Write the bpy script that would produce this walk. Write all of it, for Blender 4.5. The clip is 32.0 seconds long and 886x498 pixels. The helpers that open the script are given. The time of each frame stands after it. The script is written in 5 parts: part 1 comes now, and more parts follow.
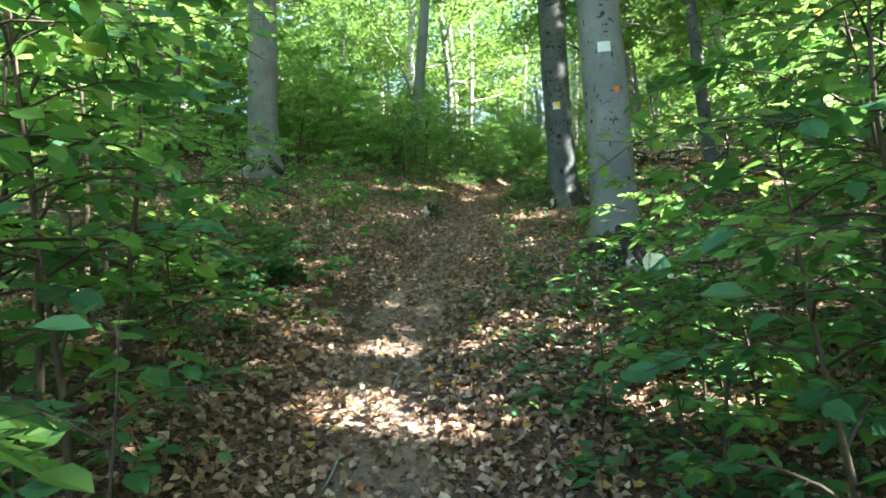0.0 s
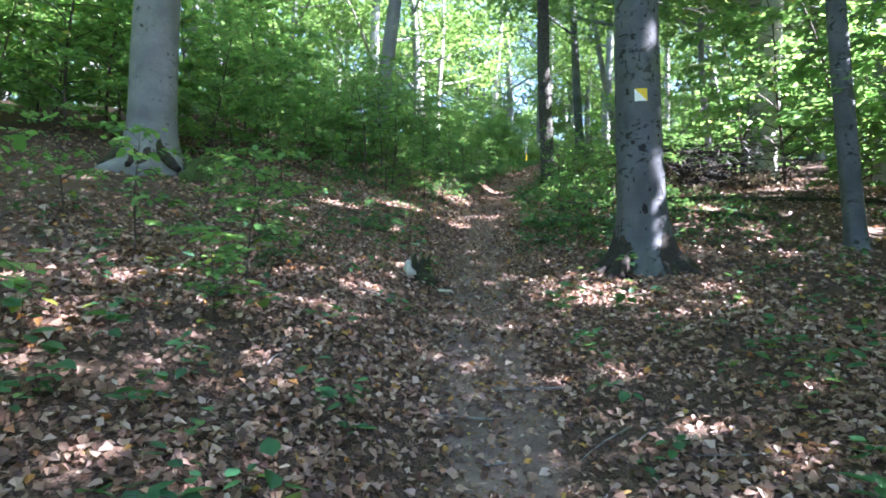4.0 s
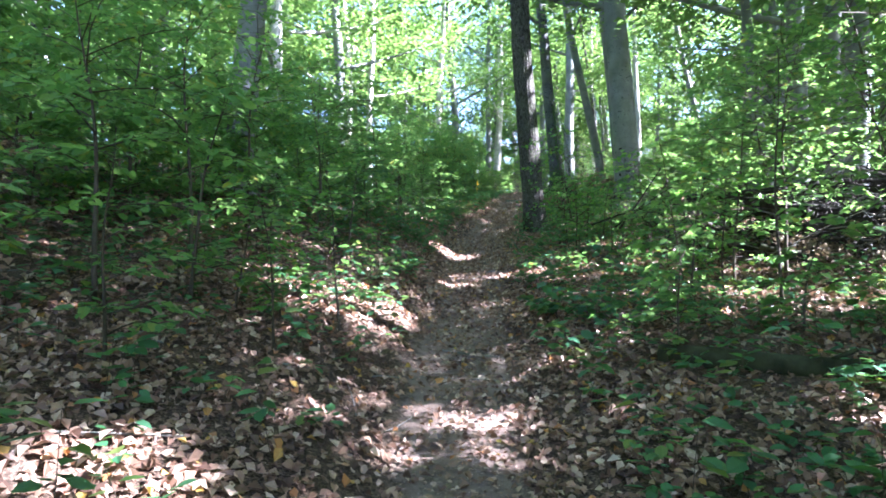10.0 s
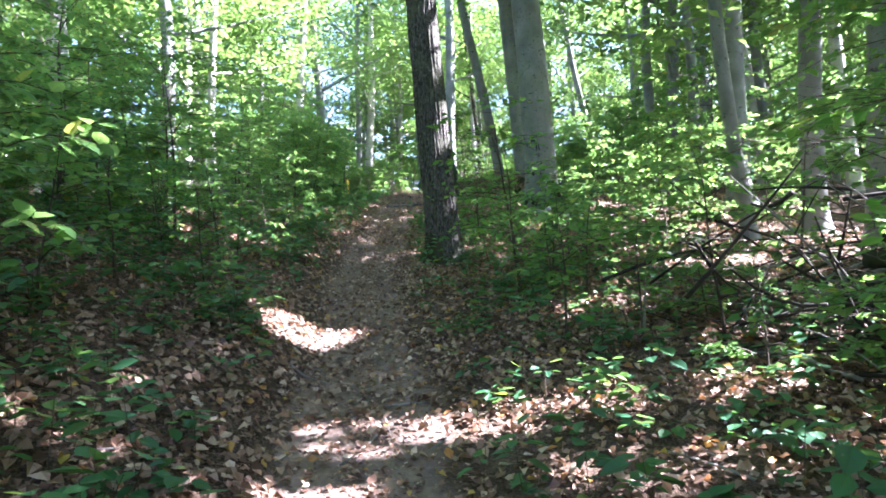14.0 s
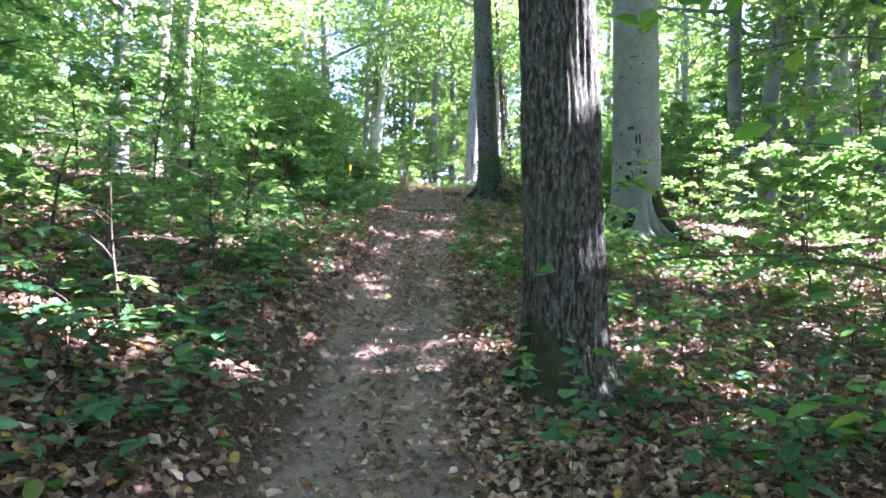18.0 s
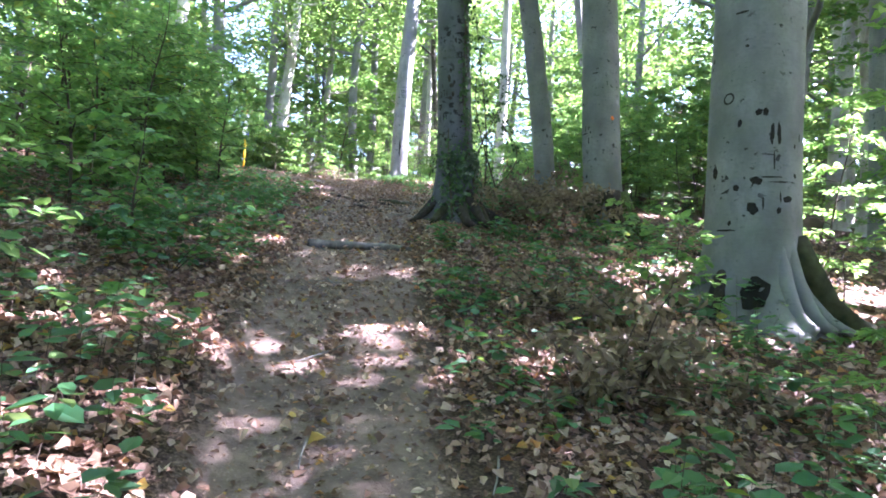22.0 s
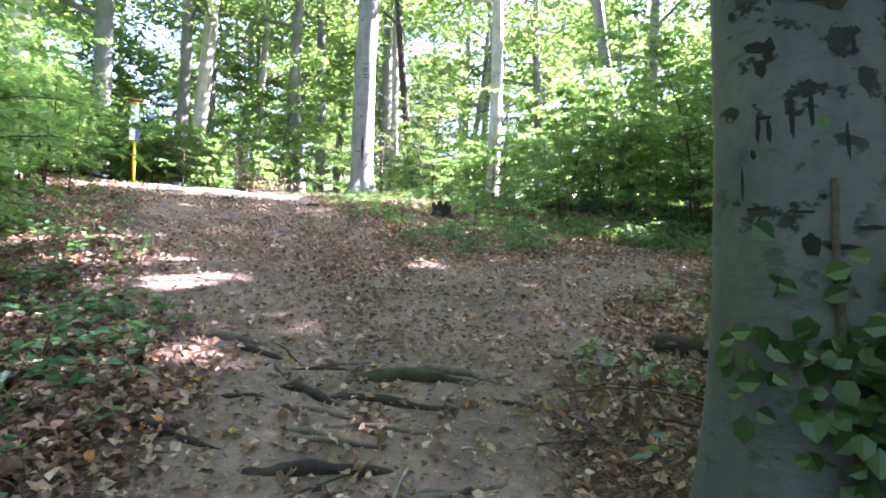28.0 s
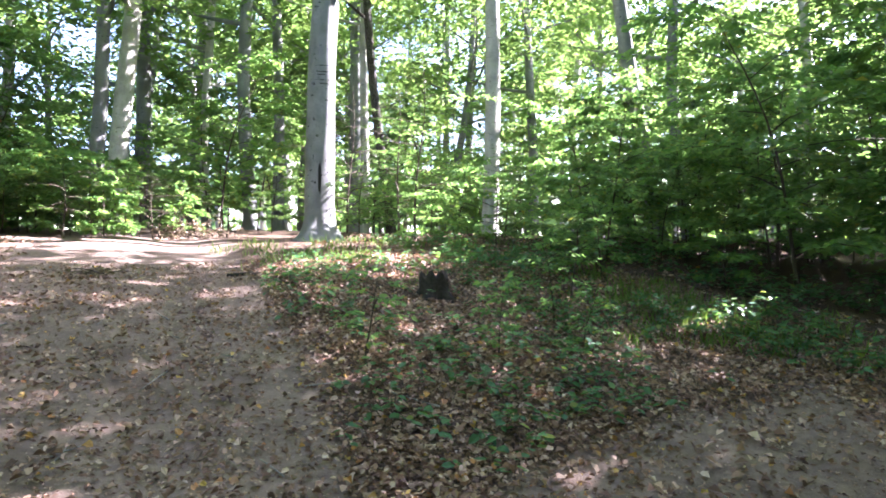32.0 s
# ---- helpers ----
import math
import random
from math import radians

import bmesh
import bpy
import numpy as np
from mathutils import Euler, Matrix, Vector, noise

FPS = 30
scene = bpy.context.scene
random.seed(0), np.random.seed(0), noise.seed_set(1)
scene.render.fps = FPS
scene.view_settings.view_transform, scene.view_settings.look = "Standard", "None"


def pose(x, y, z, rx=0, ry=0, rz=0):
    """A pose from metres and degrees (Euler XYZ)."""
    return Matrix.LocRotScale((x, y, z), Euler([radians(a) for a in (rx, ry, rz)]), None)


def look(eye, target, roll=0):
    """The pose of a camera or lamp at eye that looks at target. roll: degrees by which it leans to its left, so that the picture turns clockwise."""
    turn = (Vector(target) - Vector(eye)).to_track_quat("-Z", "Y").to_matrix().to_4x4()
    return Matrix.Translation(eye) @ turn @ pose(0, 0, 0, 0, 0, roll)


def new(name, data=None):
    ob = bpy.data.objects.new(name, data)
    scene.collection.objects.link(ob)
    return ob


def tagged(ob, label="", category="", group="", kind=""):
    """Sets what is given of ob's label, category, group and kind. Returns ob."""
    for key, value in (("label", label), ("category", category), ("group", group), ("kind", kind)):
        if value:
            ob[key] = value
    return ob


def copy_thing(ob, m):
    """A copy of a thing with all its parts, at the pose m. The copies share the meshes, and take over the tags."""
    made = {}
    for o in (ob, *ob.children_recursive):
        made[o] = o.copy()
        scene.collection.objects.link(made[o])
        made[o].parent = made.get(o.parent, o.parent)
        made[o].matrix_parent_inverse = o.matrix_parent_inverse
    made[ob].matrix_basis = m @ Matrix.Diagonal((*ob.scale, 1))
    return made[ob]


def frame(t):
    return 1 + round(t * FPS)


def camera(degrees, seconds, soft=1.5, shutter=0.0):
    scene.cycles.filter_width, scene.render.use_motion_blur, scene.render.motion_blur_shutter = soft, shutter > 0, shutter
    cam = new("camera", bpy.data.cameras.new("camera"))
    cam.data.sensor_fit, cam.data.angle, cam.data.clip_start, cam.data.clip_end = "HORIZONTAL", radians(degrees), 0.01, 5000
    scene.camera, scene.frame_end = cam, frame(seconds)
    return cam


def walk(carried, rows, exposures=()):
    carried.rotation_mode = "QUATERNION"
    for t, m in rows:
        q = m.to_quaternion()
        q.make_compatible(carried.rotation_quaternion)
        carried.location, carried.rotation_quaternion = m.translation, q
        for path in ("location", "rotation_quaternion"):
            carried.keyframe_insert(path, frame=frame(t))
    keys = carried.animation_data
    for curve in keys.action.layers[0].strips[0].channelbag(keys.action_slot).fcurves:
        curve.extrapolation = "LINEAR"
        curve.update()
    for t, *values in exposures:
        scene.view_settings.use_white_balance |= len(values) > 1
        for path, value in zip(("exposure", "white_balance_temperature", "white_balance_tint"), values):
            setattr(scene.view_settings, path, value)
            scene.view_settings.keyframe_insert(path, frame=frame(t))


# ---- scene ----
cam = camera(69.95, 32.0, 1.8)
PATH = [
    (0.0, 0.000, 0.000, 1.380, 94.009, 1.934, -1.434),
    (0.5, -0.037, 0.730, 1.529, 92.039, 2.939, -0.266),
    (1.0, -0.157, 1.401, 1.675, 93.290, 1.439, 0.617),
    (1.5, -0.169, 1.940, 1.817, 92.336, 1.620, -0.013),
    (2.0, -0.127, 2.567, 2.068, 91.846, 1.875, -0.949),
    (2.5, -0.223, 3.139, 2.273, 93.217, -1.355, -3.302),
    (4.5, -0.313, 5.574, 2.879, 92.382, 0.574, -9.452),
    (5.0, -0.190, 6.250, 2.991, 95.355, 1.850, -16.949),
    (5.5, -0.022, 6.791, 3.131, 91.619, -2.398, -23.974),
    (6.0, 0.264, 7.438, 3.318, 90.613, 0.997, -21.902),
    (6.5, 0.360, 8.092, 3.501, 94.673, -1.495, -18.906),
    (7.0, 0.556, 8.759, 3.576, 91.040, -0.225, -16.692),
    (7.5, 0.691, 9.285, 3.762, 91.721, 0.530, -14.605),
    (8.0, 0.740, 9.985, 3.950, 92.780, 0.229, -12.011),
    (8.5, 0.837, 10.749, 4.130, 93.141, 0.740, -8.656),
    (9.0, 0.728, 11.530, 4.170, 93.746, -1.195, -6.883),
    (9.5, 0.783, 12.213, 4.267, 91.509, -2.240, -8.627),
    (10.0, 0.841, 12.725, 4.476, 94.786, 1.006, -11.334),
    (10.5, 0.894, 13.264, 4.668, 93.928, -0.697, -14.410),
    (11.0, 1.073, 13.925, 4.809, 93.725, 2.128, -16.898),
    (11.5, 1.149, 14.494, 4.898, 95.628, 1.902, -18.250),
    (12.0, 1.374, 15.083, 4.981, 92.387, 2.977, -21.792),
    (12.5, 1.502, 15.679, 5.120, 92.068, 3.667, -19.808),
    (13.0, 1.534, 16.273, 5.290, 92.739, -0.164, -21.698),
    (13.5, 1.743, 16.847, 5.397, 94.138, 3.306, -23.643),
    (15.5, 2.535, 19.207, 5.777, 93.408, -0.703, -19.715),
    (16.0, 2.703, 19.796, 5.972, 92.763, 2.664, -16.434),
    (16.5, 2.751, 20.442, 6.123, 94.171, 0.815, -17.040),
    (17.0, 2.974, 21.096, 6.205, 94.683, 0.888, -18.972),
    (17.5, 3.110, 21.711, 6.305, 94.850, 0.363, -20.672),
    (18.0, 3.311, 22.351, 6.467, 93.310, -1.518, -23.453),
    (18.5, 3.537, 22.912, 6.644, 94.588, 2.461, -23.576),
    (19.0, 3.695, 23.572, 6.798, 93.477, -1.135, -22.665),
    (19.5, 3.934, 24.217, 6.845, 89.430, 0.159, -22.456),
    (20.0, 4.155, 24.790, 7.060, 90.652, 2.180, -22.214),
    (20.5, 4.350, 25.523, 7.270, 92.903, -0.177, -23.729),
    (21.0, 4.640, 26.183, 7.380, 90.964, 0.614, -25.590),
    (21.5, 4.801, 26.729, 7.503, 91.915, -1.044, -26.529),
    (22.0, 5.108, 27.318, 7.608, 92.172, -2.882, -31.612),
    (22.5, 5.363, 27.756, 7.826, 92.594, 0.781, -29.591),
    (23.0, 5.537, 28.344, 7.976, 91.811, -3.449, -27.076),
    (23.5, 5.759, 28.880, 8.047, 88.219, -1.238, -25.996),
    (24.0, 5.887, 29.359, 8.206, 92.058, 0.276, -24.657),
    (24.5, 6.038, 29.848, 8.330, 90.658, -2.674, -26.553),
    (25.0, 6.328, 30.404, 8.475, 91.770, 0.904, -28.453),
    (25.5, 6.577, 31.017, 8.632, 92.482, 0.996, -29.078),
    (27.5, 7.353, 32.851, 9.104, 90.042, 0.879, -29.567),
    (28.0, 7.759, 33.413, 9.228, 91.136, -0.995, -35.927),
    (28.5, 8.233, 33.822, 9.317, 88.251, -0.395, -42.090),
    (29.0, 8.656, 34.283, 9.597, 91.746, 4.335, -41.403),
    (29.5, 8.927, 34.824, 9.749, 93.072, -0.122, -38.705),
    (30.0, 9.259, 35.251, 9.766, 89.396, -0.049, -37.024),
    (30.5, 9.573, 35.613, 10.010, 89.483, 2.059, -37.120),
    (31.0, 9.759, 36.112, 10.202, 92.044, -0.631, -38.015),
    (31.5, 9.979, 36.546, 10.256, 91.801, -0.044, -38.634),
    (32.0, 10.139, 37.059, 10.399, 91.942, 0.249, -37.965),
]
walk(cam, [(t, pose(*p)) for t, *p in PATH], [(0.0, 3.85, 6400, 0), (2.0, 4.1, 6100, 16), (5.0, 4.0, 5300, 25), (9.0, 4.05, 5300, 23), (13.0, 4.1, 5500, 26), (16.0, 4.35, 5600, 29), (19.0, 4.6, 5500, 36), (22.0, 4.65, 5500, 39), (25.0, 4.8, 5500, 38), (28.0, 4.65, 5800, 38), (30.0, 4.15, 5900, 35), (32.0, 4.1, 5900, 32)])
# ---------- light ----------
SUN_AZIMUTH, SUN_HEIGHT = 106.0, 41.0
world = bpy.data.worlds.new("forest_sky")
scene.world = world
world.use_nodes = True
sky = world.node_tree.nodes.new("ShaderNodeTexSky")
sky.sky_type, sky.sun_disc = "NISHITA", False
sky.dust_density, sky.air_density = 2.0, 1.0
sky.sun_elevation, sky.sun_rotation = radians(SUN_HEIGHT), radians(SUN_AZIMUTH)
world.node_tree.links.new(sky.outputs[0], world.node_tree.nodes["Background"].inputs[0])
world.node_tree.nodes["Background"].inputs[1].default_value = 0.062
lamp = bpy.data.lights.new("sun", "SUN")
lamp.energy, lamp.angle, lamp.color = 5.0, radians(0.53), (1.0, 0.95, 0.87)
sun = new("sun", lamp)
to_sun = Vector((math.sin(radians(SUN_AZIMUTH)) * math.cos(radians(SUN_HEIGHT)), math.cos(radians(SUN_AZIMUTH)) * math.cos(radians(SUN_HEIGHT)), math.sin(radians(SUN_HEIGHT))))
sun.matrix_world = look(to_sun * 60, (0, 0, 0))

# ---------- materials ----------


class Nodes:
    """A small hand for node materials."""

    def __init__(self, name):
        self.mat = bpy.data.materials.new(name)
        self.mat.use_nodes = True
        self.tree = self.mat.node_tree
        self.bsdf = self.tree.nodes["Principled BSDF"]
        self.out = self.tree.nodes["Material Output"]

    def add(self, kind, **values):
        n = self.tree.nodes.new(kind)
        for key, value in values.items():
            n.inputs[key.replace("_", " ")].default_value = value
        return n

    def link(self, a, b):
        self.tree.links.new(a, b)

    def coords(self, scale=(1, 1, 1)):
        c, m = self.add("ShaderNodeTexCoord"), self.add("ShaderNodeMapping")
        m.inputs["Scale"].default_value = scale
        self.link(c.outputs["Object"], m.inputs["Vector"])
        return m.outputs[0]

    def noise(self, scale, detail=4.0, rough=0.6, at=None):
        n = self.add("ShaderNodeTexNoise", Scale=scale, Detail=detail, Roughness=rough)
        if at:
            self.link(at, n.inputs["Vector"])
        return n.outputs["Fac"]

    def ramp(self, source, *stops):
        r = self.add("ShaderNodeValToRGB")
        e = r.color_ramp.elements
        while len(e) < len(stops):
            e.new(0.5)
        for el, (pos, col) in zip(e, stops):
            el.position, el.color = pos, (*col, 1)
        self.link(source, r.inputs[0])
        return r.outputs[0]

    def mix(self, fac, a, b):
        m = self.add("ShaderNodeMix")
        m.data_type = "RGBA"
        for value, socket in ((fac, m.inputs[0]), (a, m.inputs[6]), (b, m.inputs[7])):
            if isinstance(value, (tuple, float)):
                socket.default_value = (*value, 1) if isinstance(value, tuple) else value
            else:
                self.link(value, socket)
        return m.outputs[2]

    def bump(self, height, strength=0.5, distance=0.02):
        b = self.add("ShaderNodeBump", Strength=strength, Distance=distance)
        self.link(height, b.inputs["Height"])
        self.link(b.outputs[0], self.bsdf.inputs["Normal"])

    def done(self, colour, rough=0.8, gloss=0.3):
        if isinstance(colour, tuple):
            self.bsdf.inputs["Base Color"].default_value = (*colour, 1)
        else:
            self.link(colour, self.bsdf.inputs["Base Color"])
        self.bsdf.inputs["Roughness"].default_value = rough
        self.bsdf.inputs["Specular IOR Level"].default_value = gloss
        return self.mat


def plain(name, colour, rough=0.6, vary=0.25, scale=12.0, metal=0.0):
    n = Nodes(name)
    dark = tuple(c * (1 - vary) for c in colour)
    n.bsdf.inputs["Metallic"].default_value = metal
    f = n.noise(scale, 6, at=n.coords())
    n.bump(f, 0.25, 0.01)
    return n.done(n.ramp(f, (0.35, dark), (0.65, colour)), rough)


def leaf_material(name, *stops, through_share=0.45, rough=0.45, thin=(0.35, 0.55, 0.05)):
    """Leaves, each of its own tint, that let part of the light through."""
    n = Nodes(name)
    g = n.add("ShaderNodeNewGeometry")
    tint = n.ramp(g.outputs["Random Per Island"], *stops)
    spots = n.noise(60, 2, at=n.coords())
    col = n.mix(spots, tint, n.mix(0.5, tint, tuple(c * 0.55 for c in stops[0][1])))
    n.done(col, rough, 0.45)
    t = n.add("ShaderNodeBsdfTranslucent")
    n.link(n.mix(0.3, tint, thin), t.inputs["Color"])
    m = n.add("ShaderNodeMixShader")
    m.inputs[0].default_value = through_share
    n.link(n.bsdf.outputs[0], m.inputs[1])
    n.link(t.outputs[0], m.inputs[2])
    n.link(m.outputs[0], n.out.inputs["Surface"])
    return n.mat


def beech_bark(name, pale, dark, blotch=0.62, grime=0.5):
    """Smooth grey beech bark: wide soft patches, faint cross lines, clustered dark flecks, lichen and algae. grime: how far dark crusts spread."""
    n = Nodes(name)
    at, wide, tall = n.coords(), n.coords((1.0, 1.0, 3.6)), n.coords((1.0, 1.0, 0.4))
    grain = n.noise(30, 5, 0.6, at)
    patches = n.noise(1.7, 5, 0.55, at)
    flecks = n.noise(11, 5, 0.62, n.coords((1.0, 1.0, 1.5)))
    lines = n.noise(9, 4, 0.6, wide)
    streaks = n.noise(5, 4, 0.6, tall)
    where = n.noise(1.6, 3, 0.5, at)
    col = n.ramp(patches, (0.34, tuple(c * 0.68 for c in pale)), (0.5, pale), (0.66, tuple(c * 1.28 for c in pale)))
    col = n.mix(n.ramp(streaks, (0.5, (0, 0, 0)), (0.72, (grime, grime, grime))), col, tuple(c * 0.5 for c in pale))
    col = n.mix(n.ramp(lines, (0.60, (0, 0, 0)), (0.68, (0.4, 0.4, 0.4))), col, tuple(c * 0.5 for c in pale))
    col = n.mix(n.ramp(grain, (0.36, (0.45, 0.45, 0.45)), (0.55, (0, 0, 0))), col, tuple(c * 0.75 for c in pale))
    spot = n.add("ShaderNodeMath")
    spot.operation = "MULTIPLY"
    n.link(n.ramp(flecks, (blotch, (0, 0, 0)), (blotch + 0.035, (1, 1, 1))), spot.inputs[0])
    n.link(n.ramp(where, (0.45, (0.0, 0.0, 0.0)), (0.55, (1, 1, 1))), spot.inputs[1])
    col = n.mix(spot.outputs[0], col, dark)
    algae = n.noise(1.1, 4, 0.6, at)
    col = n.mix(n.ramp(algae, (0.5, (0, 0, 0)), (0.75, (0.45, 0.45, 0.45))), col, (0.14, 0.16, 0.10))
    n.bump(n.mix(0.5, flecks, lines), 0.4, 0.015)
    return n.done(col, 0.65, 0.3)


def oak_bark(name):
    """Grey oak bark: upright plates parted by dark, forking furrows."""
    n = Nodes(name)
    at = n.coords()
    ridge = n.noise(60, 6, 0.7, n.coords((1, 1, 0.4)))
    furrow = n.noise(42, 5, 0.62, n.coords((1, 1, 0.26)))
    plate = n.ramp(furrow, (0.41, (0, 0, 0)), (0.50, (1, 1, 1)))
    col = n.ramp(ridge, (0.36, (0.042, 0.037, 0.033)), (0.5, (0.095, 0.087, 0.079)), (0.64, (0.20, 0.19, 0.175)))
    col = n.mix(plate, (0.035, 0.030, 0.026), col)
    col = n.mix(n.ramp(n.noise(2.2, 5, at=at), (0.5, (0, 0, 0)), (0.75, (0.5, 0.5, 0.5))), col, (0.12, 0.15, 0.08))
    n.bump(n.mix(0.35, plate, ridge), 1.0, 0.03)
    return n.done(col, 0.9, 0.15)


def ground_material():
    """Forest soil under the leaves, trodden bare and paler where the trail runs."""
    n = Nodes("forest_soil")
    at = n.coords()
    mask = n.add("ShaderNodeAttribute")
    mask.attribute_name = "trodden"
    big, fine, crumbs = n.noise(1.6, 5, at=at), n.noise(18, 6, 0.7, at), n.noise(70, 3, 0.7, at)
    litter = n.ramp(crumbs, (0.36, (0.02, 0.014, 0.011)), (0.5, (0.075, 0.05, 0.037)), (0.64, (0.22, 0.15, 0.11)))
    litter = n.mix(n.ramp(big, (0.4, (0, 0, 0)), (0.7, (0.7, 0.7, 0.7))), litter, (0.07, 0.05, 0.035))
    soil = n.ramp(fine, (0.3, (0.10, 0.074, 0.063)), (0.7, (0.245, 0.182, 0.152)))
    soil = n.mix(n.ramp(crumbs, (0.58, (0, 0, 0)), (0.68, (0.6, 0.6, 0.6))), soil, (0.38, 0.30, 0.25))
    soil = n.mix(n.ramp(n.noise(2.6, 5, 0.65, at), (0.45, (0, 0, 0)), (0.62, (0.55, 0.55, 0.55))), soil, (0.28, 0.205, 0.168))
    soil = n.mix(n.ramp(big, (0.5, (0, 0, 0)), (0.68, (0.6, 0.6, 0.6))), soil, (0.085, 0.06, 0.05))
    edge = n.add("ShaderNodeMath")
    edge.operation = "ADD"
    jitter = n.ramp(fine, (0.3, (0, 0, 0)), (0.7, (0.5, 0.5, 0.5)))
    n.link(mask.outputs["Fac"], edge.inputs[0])
    n.link(jitter, edge.inputs[1])
    col = n.mix(n.ramp(edge.outputs[0], (0.55, (0, 0, 0)), (0.95, (1, 1, 1))), litter, soil)
    n.bump(n.mix(0.5, fine, crumbs), 0.8, 0.03)
    return n.done(col, 0.95, 0.15)


BEECH = beech_bark("beech_bark", (0.185, 0.19, 0.197), (0.028, 0.028, 0.028), 0.605)
# darker copy of the bark: more flecks, and the trunks' shade in its tone
BEECH_SCARRED_SHADED = beech_bark("shaded_scarred_beech_bark", (0.088, 0.094, 0.103), (0.012, 0.012, 0.013), 0.55, 0.75)
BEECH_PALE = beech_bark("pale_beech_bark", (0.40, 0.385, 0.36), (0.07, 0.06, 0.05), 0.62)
OAK = oak_bark("oak_bark")
SOIL = ground_material()
MOSS = plain("moss", (0.075, 0.11, 0.03), 0.95, 0.6, 30)
DEAD_WOOD = plain("weathered_dead_wood", (0.28, 0.265, 0.25), 0.85, 0.55, 22)
GREY_LOG = plain("grey_log_wood", (0.19, 0.175, 0.165), 0.85, 0.6, 18)
ROOT_WOOD = plain("trodden_root_wood", (0.15, 0.125, 0.105), 0.85, 0.5, 25)
MOSS_WOOD = plain("mossy_rotten_wood", (0.05, 0.052, 0.026), 0.95, 0.65, 9)
DARK_WOOD = plain("damp_dark_wood", (0.045, 0.037, 0.030), 0.9, 0.6, 26)
TWIG = plain("twig_bark", (0.085, 0.066, 0.05), 0.85, 0.4, 40)
SCAR_AND_HOLLOW = plain("black_scar_and_hollow_shade", (0.022, 0.02, 0.018), 0.9, 0.4, 60)
STONE = plain("pale_stone", (0.5, 0.48, 0.4), 0.85, 0.4, 14)
WHITE_PAINT = plain("white_trail_paint", (0.78, 0.78, 0.76), 0.6, 0.12, 40)
YELLOW_PAINT = plain("yellow_trail_paint", (0.8, 0.55, 0.03), 0.6, 0.12, 40)
ORANGE_PAINT = plain("orange_marking_paint", (0.9, 0.18, 0.02), 0.6, 0.1, 40)
SIGN_WHITE = plain("white_sign_board", (0.75, 0.77, 0.8), 0.4, 0.08, 20)
SIGN_BLUE = plain("dark_sign_board", (0.10, 0.12, 0.30), 0.4, 0.1, 20)
SIGN_ROOF = plain("red_brown_sign_roof", (0.3, 0.11, 0.05), 0.7, 0.3, 20)

# the blue cast of skylight on shaded leaves is mixed into this green
GREEN_NEAR = leaf_material("broad_green_leaf", (0.0, (0.025, 0.10, 0.05)), (0.4, (0.045, 0.16, 0.07)), (0.88, (0.08, 0.22, 0.08)), (1.0, (0.24, 0.26, 0.05)), through_share=0.4, rough=0.5)
GREEN_BUSH = leaf_material("beech_leaf", (0.0, (0.075, 0.185, 0.06)), (0.5, (0.145, 0.31, 0.085)), (0.95, (0.25, 0.41, 0.10)), (1.0, (0.45, 0.39, 0.05)), through_share=0.52, thin=(0.38, 0.58, 0.13))
HAZEL = leaf_material("hazel_leaf", (0.0, (0.05, 0.17, 0.05)), (0.5, (0.10, 0.28, 0.06)), (0.95, (0.20, 0.38, 0.06)), (1.0, (0.45, 0.40, 0.04)), through_share=0.5)
GREEN_CROWN = leaf_material("canopy_leaf", (0.0, (0.07, 0.16, 0.045)), (0.5, (0.125, 0.25, 0.06)), (1.0, (0.23, 0.36, 0.08)), through_share=0.45, thin=(0.40, 0.55, 0.14))
IVY_GREEN = leaf_material("ivy_leaf", (0.0, (0.015, 0.05, 0.018)), (1.0, (0.05, 0.11, 0.03)), through_share=0.2, rough=0.3, thin=(0.2, 0.35, 0.05))
GRASS_GREEN = leaf_material("grass_blade", (0.0, (0.06, 0.14, 0.03)), (1.0, (0.18, 0.27, 0.06)), through_share=0.4)
DRY_LEAF = leaf_material("dry_leaf", (0.0, (0.07, 0.038, 0.027)), (0.25, (0.18, 0.098, 0.064)), (0.58, (0.33, 0.198, 0.138)), (0.82, (0.50, 0.345, 0.26)), (0.94, (0.66, 0.51, 0.40)), (0.972, (0.5, 0.2, 0.06)), (1.0, (0.56, 0.4, 0.08)),
                         through_share=0.12, rough=0.55, thin=(0.5, 0.3, 0.12))
WITHERED = leaf_material("withered_leaf", (0.0, (0.12, 0.085, 0.055)), (1.0, (0.34, 0.27, 0.18)), through_share=0.2, rough=0.7, thin=(0.4, 0.3, 0.15))

# ---------- mesh helpers ----------


def mesh_of(name, verts, faces, material, smooth=True):
    """A mesh from an array of places and an array (or arrays) of corner numbers."""
    me = bpy.data.meshes.new(name)
    verts = np.asarray(verts, np.float32).reshape(-1, 3)
    groups = faces if isinstance(faces, list) else [faces]
    groups = [np.asarray(f, np.int32) for f in groups if len(f)]
    loops = np.concatenate([f.ravel() for f in groups])
    sizes = np.concatenate([np.full(len(f), f.shape[1], np.int32) for f in groups])
    me.vertices.add(len(verts))
    me.vertices.foreach_set("co", verts.ravel())
    me.loops.add(len(loops))
    me.loops.foreach_set("vertex_index", loops)
    me.polygons.add(len(sizes))
    me.polygons.foreach_set("loop_start", np.concatenate([[0], np.cumsum(sizes)[:-1]]).astype(np.int32))
    me.polygons.foreach_set("use_smooth", np.full(len(sizes), smooth))
    me.update(calc_edges=True)
    me.validate()
    me.materials.append(material)
    return me


def part(name, me, parent, label=""):
    ob = new(name, me)
    ob.parent = parent
    return tagged(ob, label)


